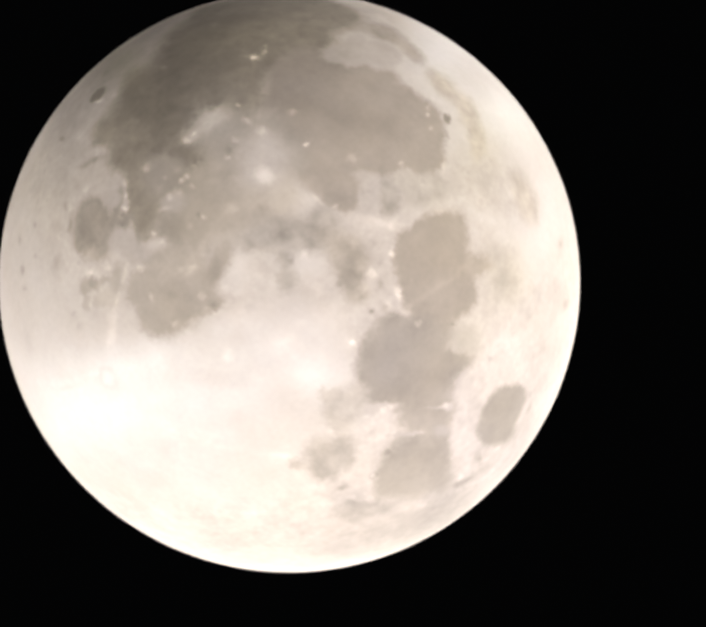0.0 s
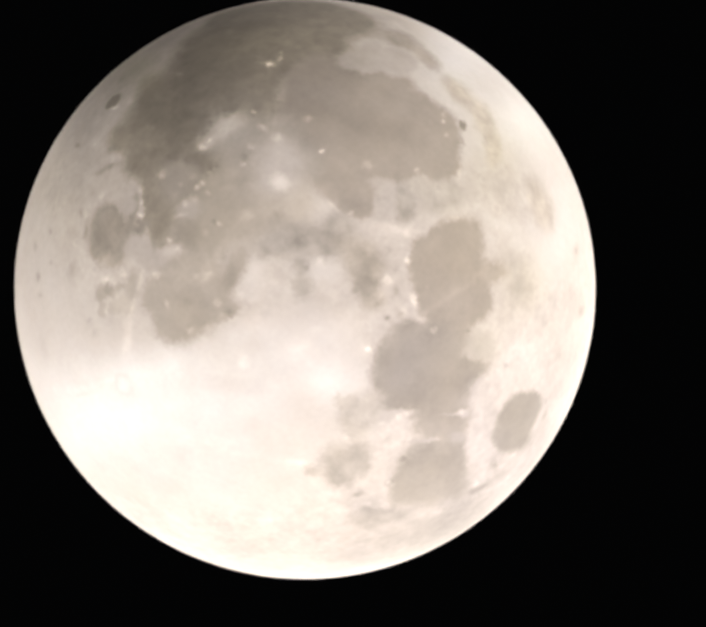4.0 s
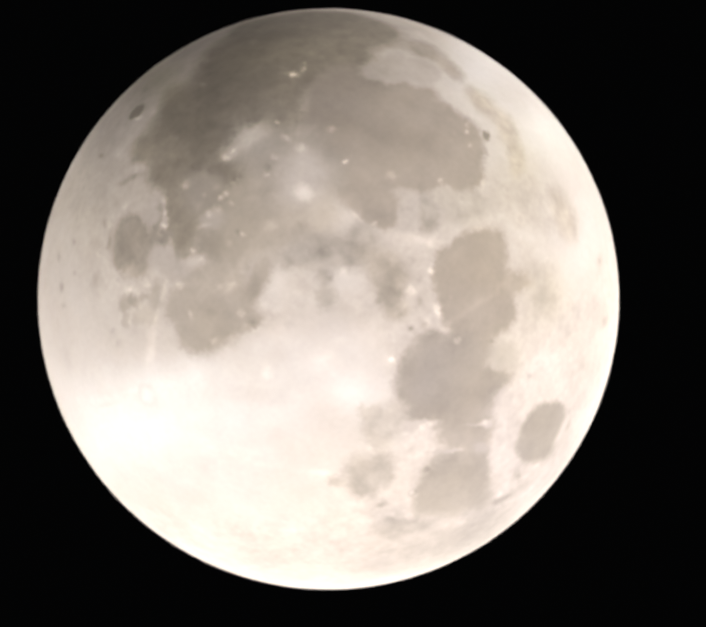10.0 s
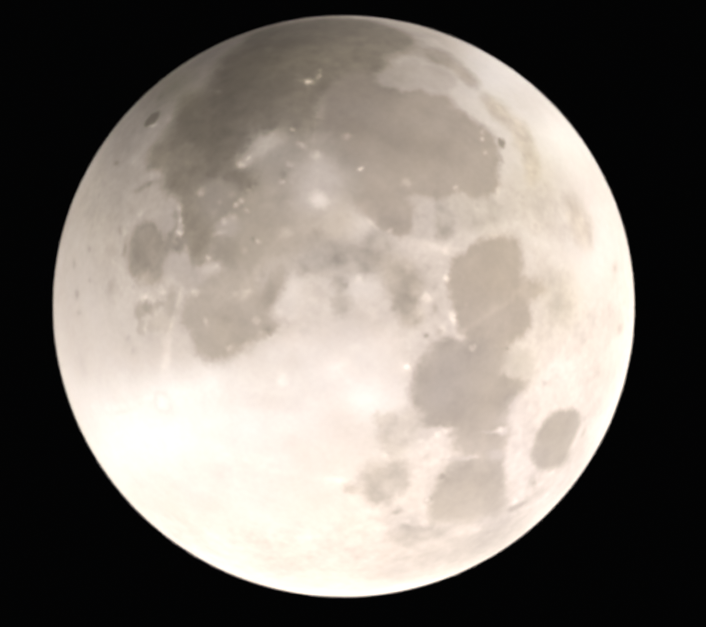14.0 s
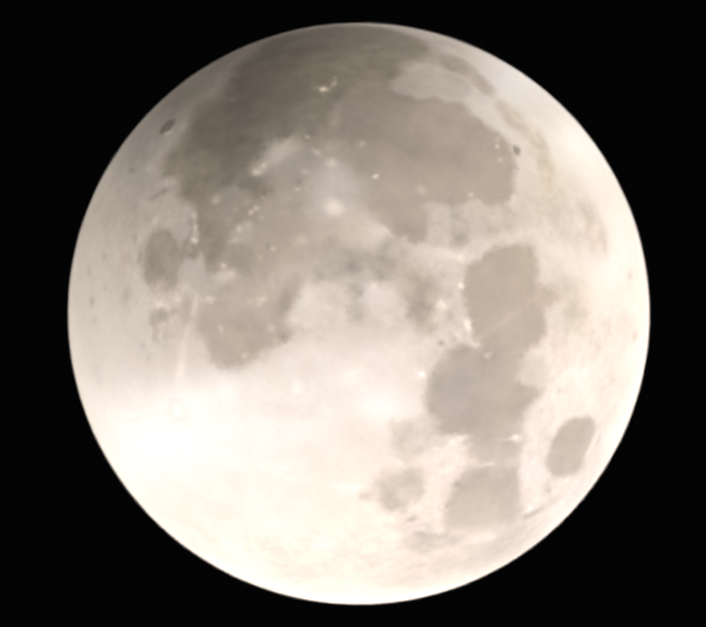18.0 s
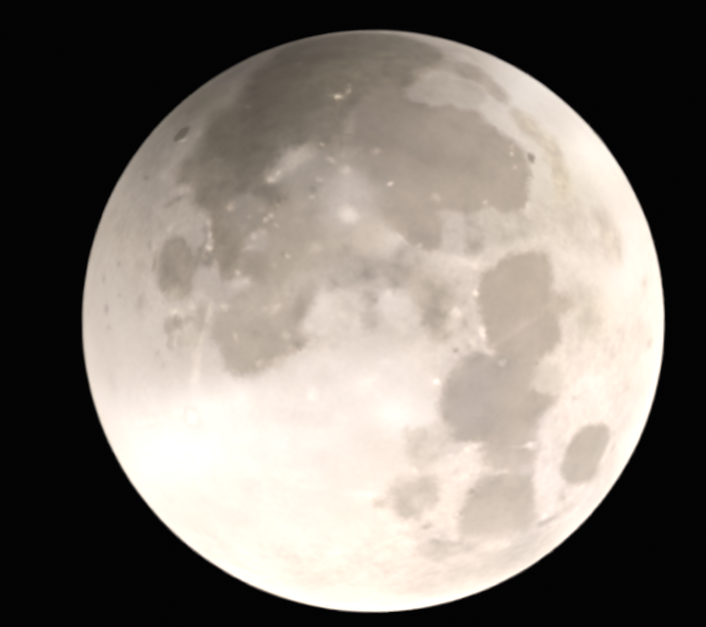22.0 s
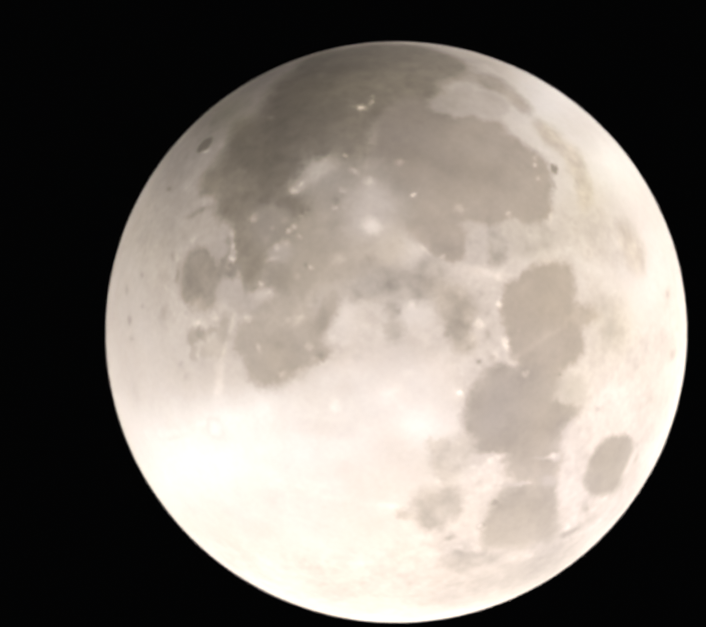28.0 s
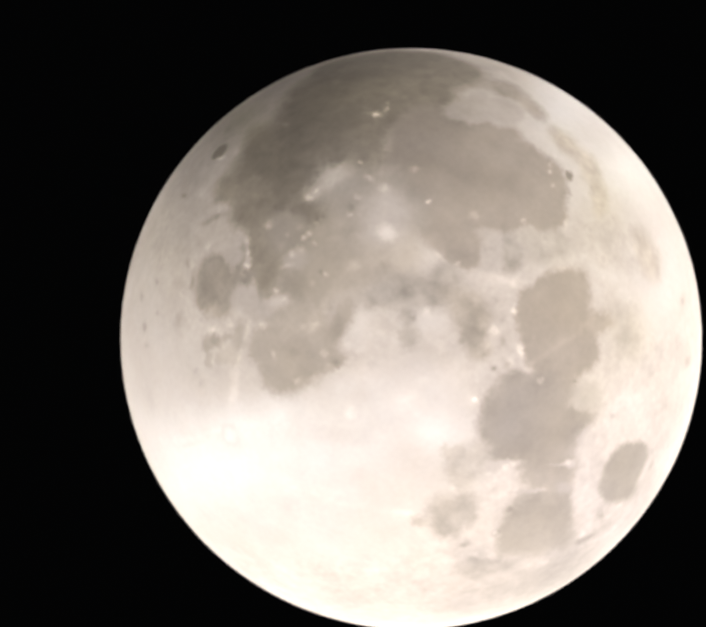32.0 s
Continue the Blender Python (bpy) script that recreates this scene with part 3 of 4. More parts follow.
spot(1.4, 65.4, 1.2, 0.9, 3, -0.20)
spot(2.2, 63.3, 1.0, 0.6, 4, 0.22)
spot(11.6, 66.1, 1.3, 0.7, 68, 0.15)
spot(-11.1, -50.6, 2.0, 1.4, 53, 0.15)
spot(-5.3, -46.4, 1.2, 0.8, 70, 0.18)
spot(-6.4, -38.1, 1.5, 0.9, 58, 0.15)
streak(-7.7, -16.7, -13.9, -14.6, 1.10, 0.12)
streak(0.8, -18.9, -7.7, -16.7, 1.50, 0.07)
streak(16.6, 16.6, 29.6, 25.2, 1.20, 0.05)
region(16.9, 8.0, 6.2, 3.4, 132, -0.08)
# tone lowered as limb shade in the west
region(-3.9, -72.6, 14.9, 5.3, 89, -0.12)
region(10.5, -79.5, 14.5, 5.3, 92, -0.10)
dust(6.0, 25.0, 7.5, 5.6, 120, 0.006, 0.022)
dust(11.7, 33.7, 6.7, 3.6, 123, -0.004, -0.018)
dust(11.5, 5.8, 3.6, 3.2, 132, 0.004, 0.014)
dust(2.7, -11.8, 5.4, 4.5, 42, 0.006, 0.020)
dust(3.7, -71.0, 13.1, 4.4, 82, 0.012, -0.020)
spot(6.8, -2.0, 1.4, 1.3, 36, 0.08)
spot(4.6, 4.5, 1.3, 0.9, 40, 0.09)
spot(-2.9, -4.9, 1.3, 0.9, 40, 0.08)
spot(-5.2, -9.1, 2.7, 1.8, 129, 0.05)
spot(7.8, 7.3, 1.2, 0.9, 129, -0.08)
spot(-9.9, -7.3, 1.3, 0.9, 39, 0.08)
spot(-15.7, -5.7, 1.5, 0.7, 39, 0.06)
spot(2.9, -4.2, 1.8, 1.2, 129, -0.06)
spot(-0.1, -0.1, 1.8, 1.4, 39, -0.06)
spot(-1.0, -5.7, 1.8, 0.9, 129, -0.05)
spot(0.4, 2.3, 2.2, 0.9, 39, -0.04)
spot(-6.6, -4.5, 2.7, 1.6, 140, 0.05)
# western and northwestern limb: further shade painted in the tone
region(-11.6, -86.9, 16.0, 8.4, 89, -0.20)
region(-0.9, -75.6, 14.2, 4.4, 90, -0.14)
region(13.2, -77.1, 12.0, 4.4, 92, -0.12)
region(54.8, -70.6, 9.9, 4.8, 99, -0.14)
spot(14.8, 42.8, 3.3, 1.8, 119, 0.06)
spot(-3.1, 49.0, 6.8, 4.3, 70, 0.05)
spot(-15.1, 34.5, 3.8, 3.4, 84, 0.07)
spot(17.2, 29.5, 3.1, 2.7, 75, 0.05)
spot(22.4, 55.5, 1.3, 0.5, 56, 0.14)
spot(23.5, 64.2, 1.3, 0.5, 109, -0.14)
spot(12.1, 64.0, 1.5, 0.6, 61, 0.14)
spot(13.4, 52.8, 1.6, 0.8, 133, 0.08)
spot(6.8, 65.2, 1.2, 0.7, 35, -0.12)
spot(2.8, 65.3, 1.1, 0.6, 41, -0.14)
spot(7.7, 71.7, 1.3, 0.6, 63, 0.12)
spot(8.2, 65.5, 1.1, 0.6, 41, 0.10)
spot(3.0, 70.0, 1.1, 0.7, 59, 0.10)
spot(24.5, 10.6, 3.2, 2.3, 137, 0.04)
spot(23.1, 26.4, 3.3, 1.7, 47, -0.04)
spot(7.2, 26.9, 4.6, 3.2, 51, -0.04)
spot(9.1, 37.1, 3.2, 1.6, 53, 0.04)
spot(7.3, 19.6, 1.7, 1.5, 115, 0.04)
spot(20.1, 16.2, 0.6, 0.5, 42, 0.08)
spot(15.4, 39.8, 1.6, 0.9, 58, -0.06)
streak(16.3, 19.6, 30.8, 23.6, 0.70, 0.17)
streak(17.4, 16.2, 32.9, 23.9, 0.50, 0.09)
streak(11.9, 21.0, 21.7, 24.1, 0.50, 0.04)
streak(16.5, 5.0, 27.9, 3.8, 0.50, 0.05)
streak(16.6, -5.5, 25.9, 6.2, 0.50, 0.08)
streak(-25.5, 0.4, -18.3, 7.5, 0.50, 0.05)
streak(-33.8, 17.3, -19.3, 31.2, 0.50, 0.05)
streak(-41.1, 22.0, -33.8, 32.6, 0.50, 0.05)
dust(26.7, 17.4, 8.4, 7.3, 142, -0.005, -0.016)
dust(16.8, 59.3, 10.2, 5.3, 97, 0.000, -0.020)
spot(-18.1, 9.5, 2.6, 2.1, 31, -0.07)
spot(-21.0, 9.3, 1.1, 0.8, 30, -0.06)
spot(-18.3, 4.0, 1.2, 1.0, 139, 0.08)
spot(-7.8, 8.3, 2.0, 0.7, 18, 0.08)
spot(-42.5, 14.1, 3.7, 2.0, 15, -0.05)
spot(-42.0, 15.0, 1.1, 0.8, 158, 0.05)
spot(-24.2, 16.3, 4.7, 1.7, 32, -0.05)
spot(-27.9, 30.7, 4.7, 3.0, 60, -0.05)
spot(-39.2, 25.7, 4.8, 3.2, 27, -0.05)
spot(-51.9, 21.7, 4.3, 2.9, 21, -0.04)
spot(-42.8, -10.9, 2.1, 1.5, 15, 0.05)
streak(-35.7, 13.8, -21.6, 30.1, 0.70, 0.09)
streak(-39.2, 9.5, -35.4, 14.9, 0.50, 0.05)
streak(-58.2, -27.6, -44.6, -14.5, 0.70, 0.06)
streak(-49.7, 16.0, -38.3, 36.5, 0.60, 0.05)
streak(-40.9, 42.3, -32.5, 58.4, 0.70, 0.06)
streak(-36.9, -8.8, -25.1, 4.0, 0.50, 0.05)
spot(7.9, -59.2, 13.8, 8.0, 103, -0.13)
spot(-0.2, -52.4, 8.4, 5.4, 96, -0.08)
# five broad ovals of painted shade on the western limb
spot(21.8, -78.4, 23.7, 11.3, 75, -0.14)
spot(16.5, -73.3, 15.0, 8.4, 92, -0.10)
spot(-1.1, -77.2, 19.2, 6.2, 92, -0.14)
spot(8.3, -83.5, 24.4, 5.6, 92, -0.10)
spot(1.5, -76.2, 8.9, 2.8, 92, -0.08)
spot(9.9, -20.0, 1.7, 1.5, 46, 0.14)
spot(8.5, -37.3, 4.1, 3.3, 95, 0.08)
spot(7.5, -58.2, 0.9, 0.5, 81, 0.16)
spot(14.9, -36.8, 0.5, 0.4, 108, 0.20)
spot(20.6, -36.6, 0.5, 0.4, 115, 0.16)
spot(10.1, -29.7, 0.4, 0.4, 65, 0.20)
spot(6.9, -28.0, 0.7, 0.5, 119, 0.16)
spot(22.9, -28.6, 1.3, 0.5, 7, 0.10)
spot(19.6, -29.3, 0.7, 0.6, 120, 0.08)
spot(16.2, -29.2, 0.5, 0.4, 116, 0.14)
spot(21.2, -65.4, 1.2, 0.8, 39, 0.10)
spot(-6.7, -38.7, 0.7, 0.5, 108, 0.14)
spot(22.6, -49.0, 1.7, 0.4, 36, 0.14)
spot(-2.9, -30.1, 0.9, 0.4, 19, 0.16)
spot(-6.0, -29.6, 1.0, 0.5, 15, 0.14)
spot(18.1, -40.3, 4.5, 1.2, 133, 0.04)
dust(8.5, -37.3, 4.6, 3.8, 89, 0.014, 0.026)
dust(1.6, -72.5, 11.6, 3.5, 90, 0.012, -0.020)
dust(9.9, -20.0, 2.1, 2.0, 49, 0.014, 0.024)
dust(7.9, -59.2, 13.1, 5.9, 100, -0.008, 0.012)
spot(39.9, -40.1, 4.7, 3.2, 3, -0.08)
spot(49.8, -43.3, 3.7, 3.1, 36, -0.05)
spot(55.1, -40.5, 3.9, 3.0, 107, 0.11)
spot(58.3, -9.0, 5.7, 3.7, 140, 0.12)
spot(55.2, 2.5, 3.5, 2.1, 144, 0.06)
spot(53.4, 31.3, 3.3, 2.5, 140, 0.13)
spot(26.4, -12.3, 1.0, 0.9, 154, 0.09)
spot(20.1, -20.6, 0.5, 0.4, 5, 0.08)
spot(18.8, -7.3, 3.3, 1.1, 41, -0.08)
spot(14.2, -10.0, 1.5, 1.2, 35, 0.05)
spot(38.5, -7.7, 4.3, 3.2, 10, 0.03)
spot(32.3, -18.0, 3.2, 2.5, 10, -0.03)
spot(22.0, -29.0, 1.3, 1.1, 33, 0.10)
spot(51.4, -17.7, 1.9, 0.7, 55, 0.10)
spot(52.6, -13.9, 1.2, 0.8, 125, 0.08)
dust(52.5, 6.5, 12.6, 6.9, 17, 0.002, -0.024)
dust(58.8, -24.0, 8.2, 4.1, 159, 0.002, -0.022)
dust(39.9, -40.1, 5.3, 4.1, 151, 0.000, -0.015)
dust(1.8, -18.1, 8.2, 5.5, 42, -0.005, -0.012)
dust(12.4, 4.7, 5.3, 4.5, 132, -0.006, -0.016)
dust(12.2, -3.7, 4.5, 2.7, 38, -0.006, -0.010)
dust(10.2, 60.4, 40.3, 19.6, 85, 0.000, 0.030)
dust(-2.2, -26.5, 8.4, 5.7, 131, -0.002, -0.022)
dust(-9.8, -22.9, 4.8, 3.6, 49, -0.002, -0.020)
dust(-4.0, 6.2, 12.5, 11.7, 39, 0.007, 0.022)
dust(62.3, 1.5, 16.9, 9.7, 4, 0.004, -0.040)
dust(-26.5, -65.2, 22.0, 13.9, 86, 0.005, -0.020)
dust(40.5, 11.9, 13.8, 8.2, 31, 0.002, -0.025)
dust(14.8, -10.0, 17.9, 5.6, 37, 0.003, 0.010)
dust(-10.1, -16.4, 11.3, 5.4, 42, 0.001, 0.003)
dust(-43.0, -37.7, 15.5, 7.1, 50, 0.006, 0.010)
dust(37.0, 35.2, 8.1, 8.0, 21, 0.004, -0.045)
dust(20.9, 35.3, 6.0, 5.1, 85, 0.004, -0.050)
dust(28.5, 62.8, 21.5, 11.6, 100, 0.002, 0.006)
dust(10.1, -38.4, 10.0, 7.9, 168, 0.010, 0.022)
dust(14.6, -25.0, 8.2, 7.9, 84, 0.004, 0.015)
dust(26.4, -56.7, 16.9, 10.7, 12, 0.007, -0.025)
dust(-4.7, -57.3, 14.1, 7.5, 91, 0.007, 0.005)
dust(10.9, 22.8, 6.9, 6.2, 67, 0.004, 0.015)
dust(2.9, 25.3, 7.9, 7.1, 86, 0.004, 0.015)
dust(-20.2, -13.4, 5.9, 4.5, 39, -0.002, -0.012)
dust(10.8, 8.0, 8.0, 6.4, 130, -0.001, -0.006)
dust(17.3, 63.5, 12.5, 5.3, 82, 0.000, 0.000)
dust(-0.2, -81.8, 27.9, 9.7, 91, 0.002, -0.035)
dust(34.2, 3.1, 8.2, 5.5, 27, 0.004, 0.010)
streak(19.6, -40.9, 4.9, -37.0, 1.16, 0.09)
streak(19.0, -43.3, 10.1, -38.4, 0.62, 0.06)
streak(21.3, -45.7, 15.3, -38.3, 0.53, 0.06)
streak(-36.8, -16.9, -28.2, -22.9, 0.95, 0.11)
streak(-35.6, -16.3, -30.4, -20.8, 0.55, 0.06)
streak(-30.1, -21.6, -22.5, -25.6, 0.50, 0.20)
streak(-37.9, -15.7, -31.1, -20.8, 1.60, 0.09)
streak(-44.3, -10.6, -57.5, -22.0, 0.53, 0.04)
streak(-42.8, -13.1, -61.9, -36.2, 0.62, 0.05)
streak(-39.6, -9.9, -30.5, -4.5, 2.13, 0.10)
streak(-39.6, 14.1, -28.5, 22.4, 0.53, 0.05)
streak(-34.6, 17.6, -21.9, 29.2, 0.71, 0.06)
streak(-42.5, 2.9, -31.4, 16.5, 1.24, 0.05)
streak(-46.8, -3.8, -60.2, 29.5, 1.42, 0.05)
streak(-37.7, 0.6, -20.3, 20.2, 1.07, 0.04)
streak(23.1, -46.1, 17.5, -36.6, 0.44, 0.12)
streak(24.4, -45.2, 16.6, -31.5, 0.36, 0.09)
streak(23.7, -47.5, 20.7, -56.9, 0.44, 0.10)
streak(11.4, -22.5, 19.3, -35.2, 0.80, 0.04)
streak(8.5, -21.0, 0.3, -26.8, 0.89, 0.04)
streak(11.3, -18.8, 19.5, -16.2, 0.80, 0.04)
streak(7.7, -19.2, 0.7, -16.6, 0.80, 0.04)
streak(10.1, -17.9, 9.4, -11.8, 0.80, 0.04)
streak(7.4, -36.5, -3.3, -38.5, 1.07, 0.12)
streak(9.0, -36.5, 16.9, -35.6, 0.89, 0.10)
streak(6.8, -35.6, 0.6, -30.4, 0.71, 0.08)
streak(15.4, -10.5, 17.3, -5.6, 0.27, 0.14)
streak(17.3, -5.6, 24.5, 6.5, 0.71, 0.10)
streak(30.2, 7.7, 35.3, 10.4, 0.44, 0.08)
streak(-44.1, 39.1, -35.2, 47.3, 0.89, 0.05)
streak(-45.1, 22.7, -40.6, 31.7, 0.89, 0.03)
streak(-19.9, 24.5, -23.1, 36.6, 0.89, 0.03)
crater(-10.9, 45.2, 0.80, -0.16, 0)
crater(-12.1, -39.1, 0.62, 0, 0)
crater(-15.6, -34.9, 0.53, 0, 0)
crater(-17.6, -34.4, 0.53, 0, 0)
crater(-16.6, -31.2, 0.62, 0, 0)
crater(-14.3, -25.8, 0.44, 0, 0)
crater(-3.2, -30.5, 0.44, 0, 0)
crater(-2.4, -28.0, 0.53, 0, 0)
crater(-7.3, -29.3, 0.53, 0, 0)
crater(-4.2, -21.1, 0.44, 0, 0)
crater(-7.6, -38.0, 0.44, 0, 0)
crater(-13.5, 42.8, 0.62, 0, 0)
crater(17.4, 8.6, 0.53, 0, 0)
crater(18.5, 4.7, 0.53, 0, 0)
crater(-43.0, -11.0, 2.00, -0.10, 0.02, "large round crater with a dusky rim in glaring dust")
crater(9.9, -20.3, 1.33, 0, 0, "broad crater in a pale splash of dust")
crater(20.7, -20.6, 0.44, 0.12, 0)
crater(23.8, -47.6, 0.62, 0.06, 0, "small crater, the most glaring of all")
crater(14.5, 9.2, 0.71, 0.06, 0)
crater(16.1, 16.3, 0.53, 0.06, 0)
crater(2.7, 17.3, 0.44, 0.12, 0)
crater(15.2, 23.6, 0.62, 0.06, -0.05)
crater(-0.9, 32.9, 0.53, 0.06, 0)
crater(-30.9, -29.8, 1.78, 0.048, -0.06, "old worn ring on a dark bay")
crater(-5.8, 41.8, 1.07, 0.036, -0.06)
crater(6.6, -28.1, 0.53, 0.024, 0)
crater(-20.7, -22.6, 0.71, 0.06, 0)
crater(-14.6, -9.2, 0.71, 0.06, -0.05)
crater(-12.2, -36.9, 0.62, 0.048, -0.06)
crater(7.6, -37.0, 0.80, 0.06, 0)
crater(-17.6, 43.7, 1.07, 0.036, -0.06)
crater(-20.7, 39.9, 0.80, 0.024, -0.05)
crater(34.3, -5.0, 0.53, 0.06, 0)
crater(47.6, -12.5, 0.44, 0.06, 0)
crater(26.4, -12.7, 0.80, 0.012, 0)
crater(-30.7, -36.3, 0.80, 0.03, -0.06)
crater(-30.0, -45.8, 0.71, 0.03, -0.06)
crater(-27.4, -57.1, 0.80, 0.024, -0.05)
crater(-18.7, -56.8, 0.80, 0.024, -0.06)
crater(-14.1, -50.7, 0.89, 0.03, -0.08)
crater(-13.7, -59.2, 0.71, 0.03, -0.05)
crater(-3.1, -61.7, 0.53, 0.036, 0)
crater(7.8, -58.9, 0.44, 0.072, 0)
crater(21.3, -66.1, 0.44, 0.072, 0)
crater(15.0, -37.2, 0.44, 0.072, 0)
crater(2.6, -36.9, 0.53, 0.072, 0)
crater(0.1, 67.3, 0.53, 0.048, -0.05)
crater(2.0, 62.4, 0.53, 0.048, -0.05)
crater(11.0, 66.3, 0.62, 0.03, -0.05)
crater(43.8, 16.3, 0.98, 0.024, -0.04)
crater(50.3, 16.9, 0.80, 0.024, -0.04)
crater(46.0, 7.9, 0.80, 0.024, -0.05)
crater(42.1, 30.4, 0.89, 0.018, -0.04)
crater(40.6, 43.4, 0.80, 0.018, -0.04)
crater(29.1, 45.7, 0.89, 0.018, -0.04)
crater(31.1, 58.9, 0.71, 0.018, -0.04)
crater(22.0, 43.6, 0.80, 0.024, -0.06)
crater(20.7, 29.9, 0.44, 0.03, -0.1)
crater(35.6, 1.4, 0.80, 0.03, -0.05)
crater(24.7, -4.6, 0.71, 0.024, -0.05)
crater(20.1, 8.5, 0.44, 0.06, 0)
crater(1.0, -18.8, 0.80, 0.012, 0)
crater(26.1, -48.2, 0.56, 0, 0)
crater(27.4, -49.7, 0.40, 0, 0)
crater(14.5, -32.6, 0.60, 0, 0)
crater(15.6, -28.5, 0.92, 0, 0)
crater(4.6, -37.1, 0.50, 0, 0)
crater(17.4, -6.2, 0.47, 0, 0)
crater(-19.6, -46.8, 0.65, 0, 0)
crater(-19.0, -43.8, 0.56, 0, 0)
crater(-24.2, -47.3, 0.71, 0, 0)
crater(-26.2, -28.9, 0.62, 0, 0)
crater(10.0, -30.4, 0.56, 0, 0)
crater(22.9, -29.0, 0.58, 0, 0)
crater(49.1, -14.8, 0.40, 0, 0)
crater(46.1, -8.7, 0.40, 0, 0)
crater(31.9, -66.5, 0.62, 0, 0)
crater(28.2, -74.0, 0.56, 0, 0)
crater(-6.4, -65.2, 0.60, 0, 0)
crater(-22.7, -8.7, 0.65, 0, 0)
crater(-8.8, -16.2, 0.97, 0, 0)
crater(-12.4, -15.1, 0.75, 0, 0)
crater(-22.9, -16.5, 0.56, 0, 0)
crater(-13.7, -23.3, 0.87, 0, 0)
crater(23.7, 4.6, 0.80, 0, 0)
crater(-2.5, -32.7, 0.69, 0, 0)
crater(0.3, -31.3, 0.44, 0, 0)
crater(20.5, -37.4, 0.65, 0, 0)
crater(-11.7, 30.1, 0.69, 0, 0)
crater(-13.7, 53.2, 0.75, 0, 0)
crater(-1.6, -73.1, 0.75, 0, 0)
crater(-16.7, -66.2, 0.49, 0, 0)
crater(-42.8, -56.6, 0.63, 0, 0)
crater(-33.4, -57.7, 0.47, 0, 0)
crater(-38.5, -63.4, 0.56, 0, 0)
crater(-25.1, -49.5, 0.62, 0, 0)
crater(-45.5, -53.1, 0.56, 0, 0)
crater(-37.9, -52.0, 0.40, 0, 0)
crater(7.0, 62.6, 0.71, 0, 0)
crater(12.2, 16.5, 0.75, 0, 0)
crater(-39.5, -29.5, 0.74, 0, 0)
crater(-14.2, -6.3, 0.80, 0, 0)


def oval(p, lat, lon, a, b, bearing):
    """Distance of points from an oval's middle in units of its half axes; far off on the other side 99."""
    la, lo, t = radians(lat), radians(lon), radians(bearing)
    mid = toward(lat, lon)
    east = np.array((math.cos(lo), math.sin(lo), 0.0))
    north = np.cross(mid, east) * -1
    if north[2] < 0:
        north = -north
    x, y = p @ east, p @ north
    along, across = x * math.sin(t) + y * math.cos(t), x * math.cos(t) - y * math.sin(t)
    q = np.hypot(along / radians(a), across / radians(b))
    q[p @ mid < 0] = 99
    return q


def ease(x):
    x = np.clip(x, 0, 1)
    return x * x * (3 - 2 * x)


AGED_TINT = np.array((1.0, 0.872, 0.790))    # dust long in the sun
FRESH_TINT = np.array((1.0, 0.928, 0.892))   # young, pale dust
LAVA_TINT = np.array((1.0, 0.850, 0.710))


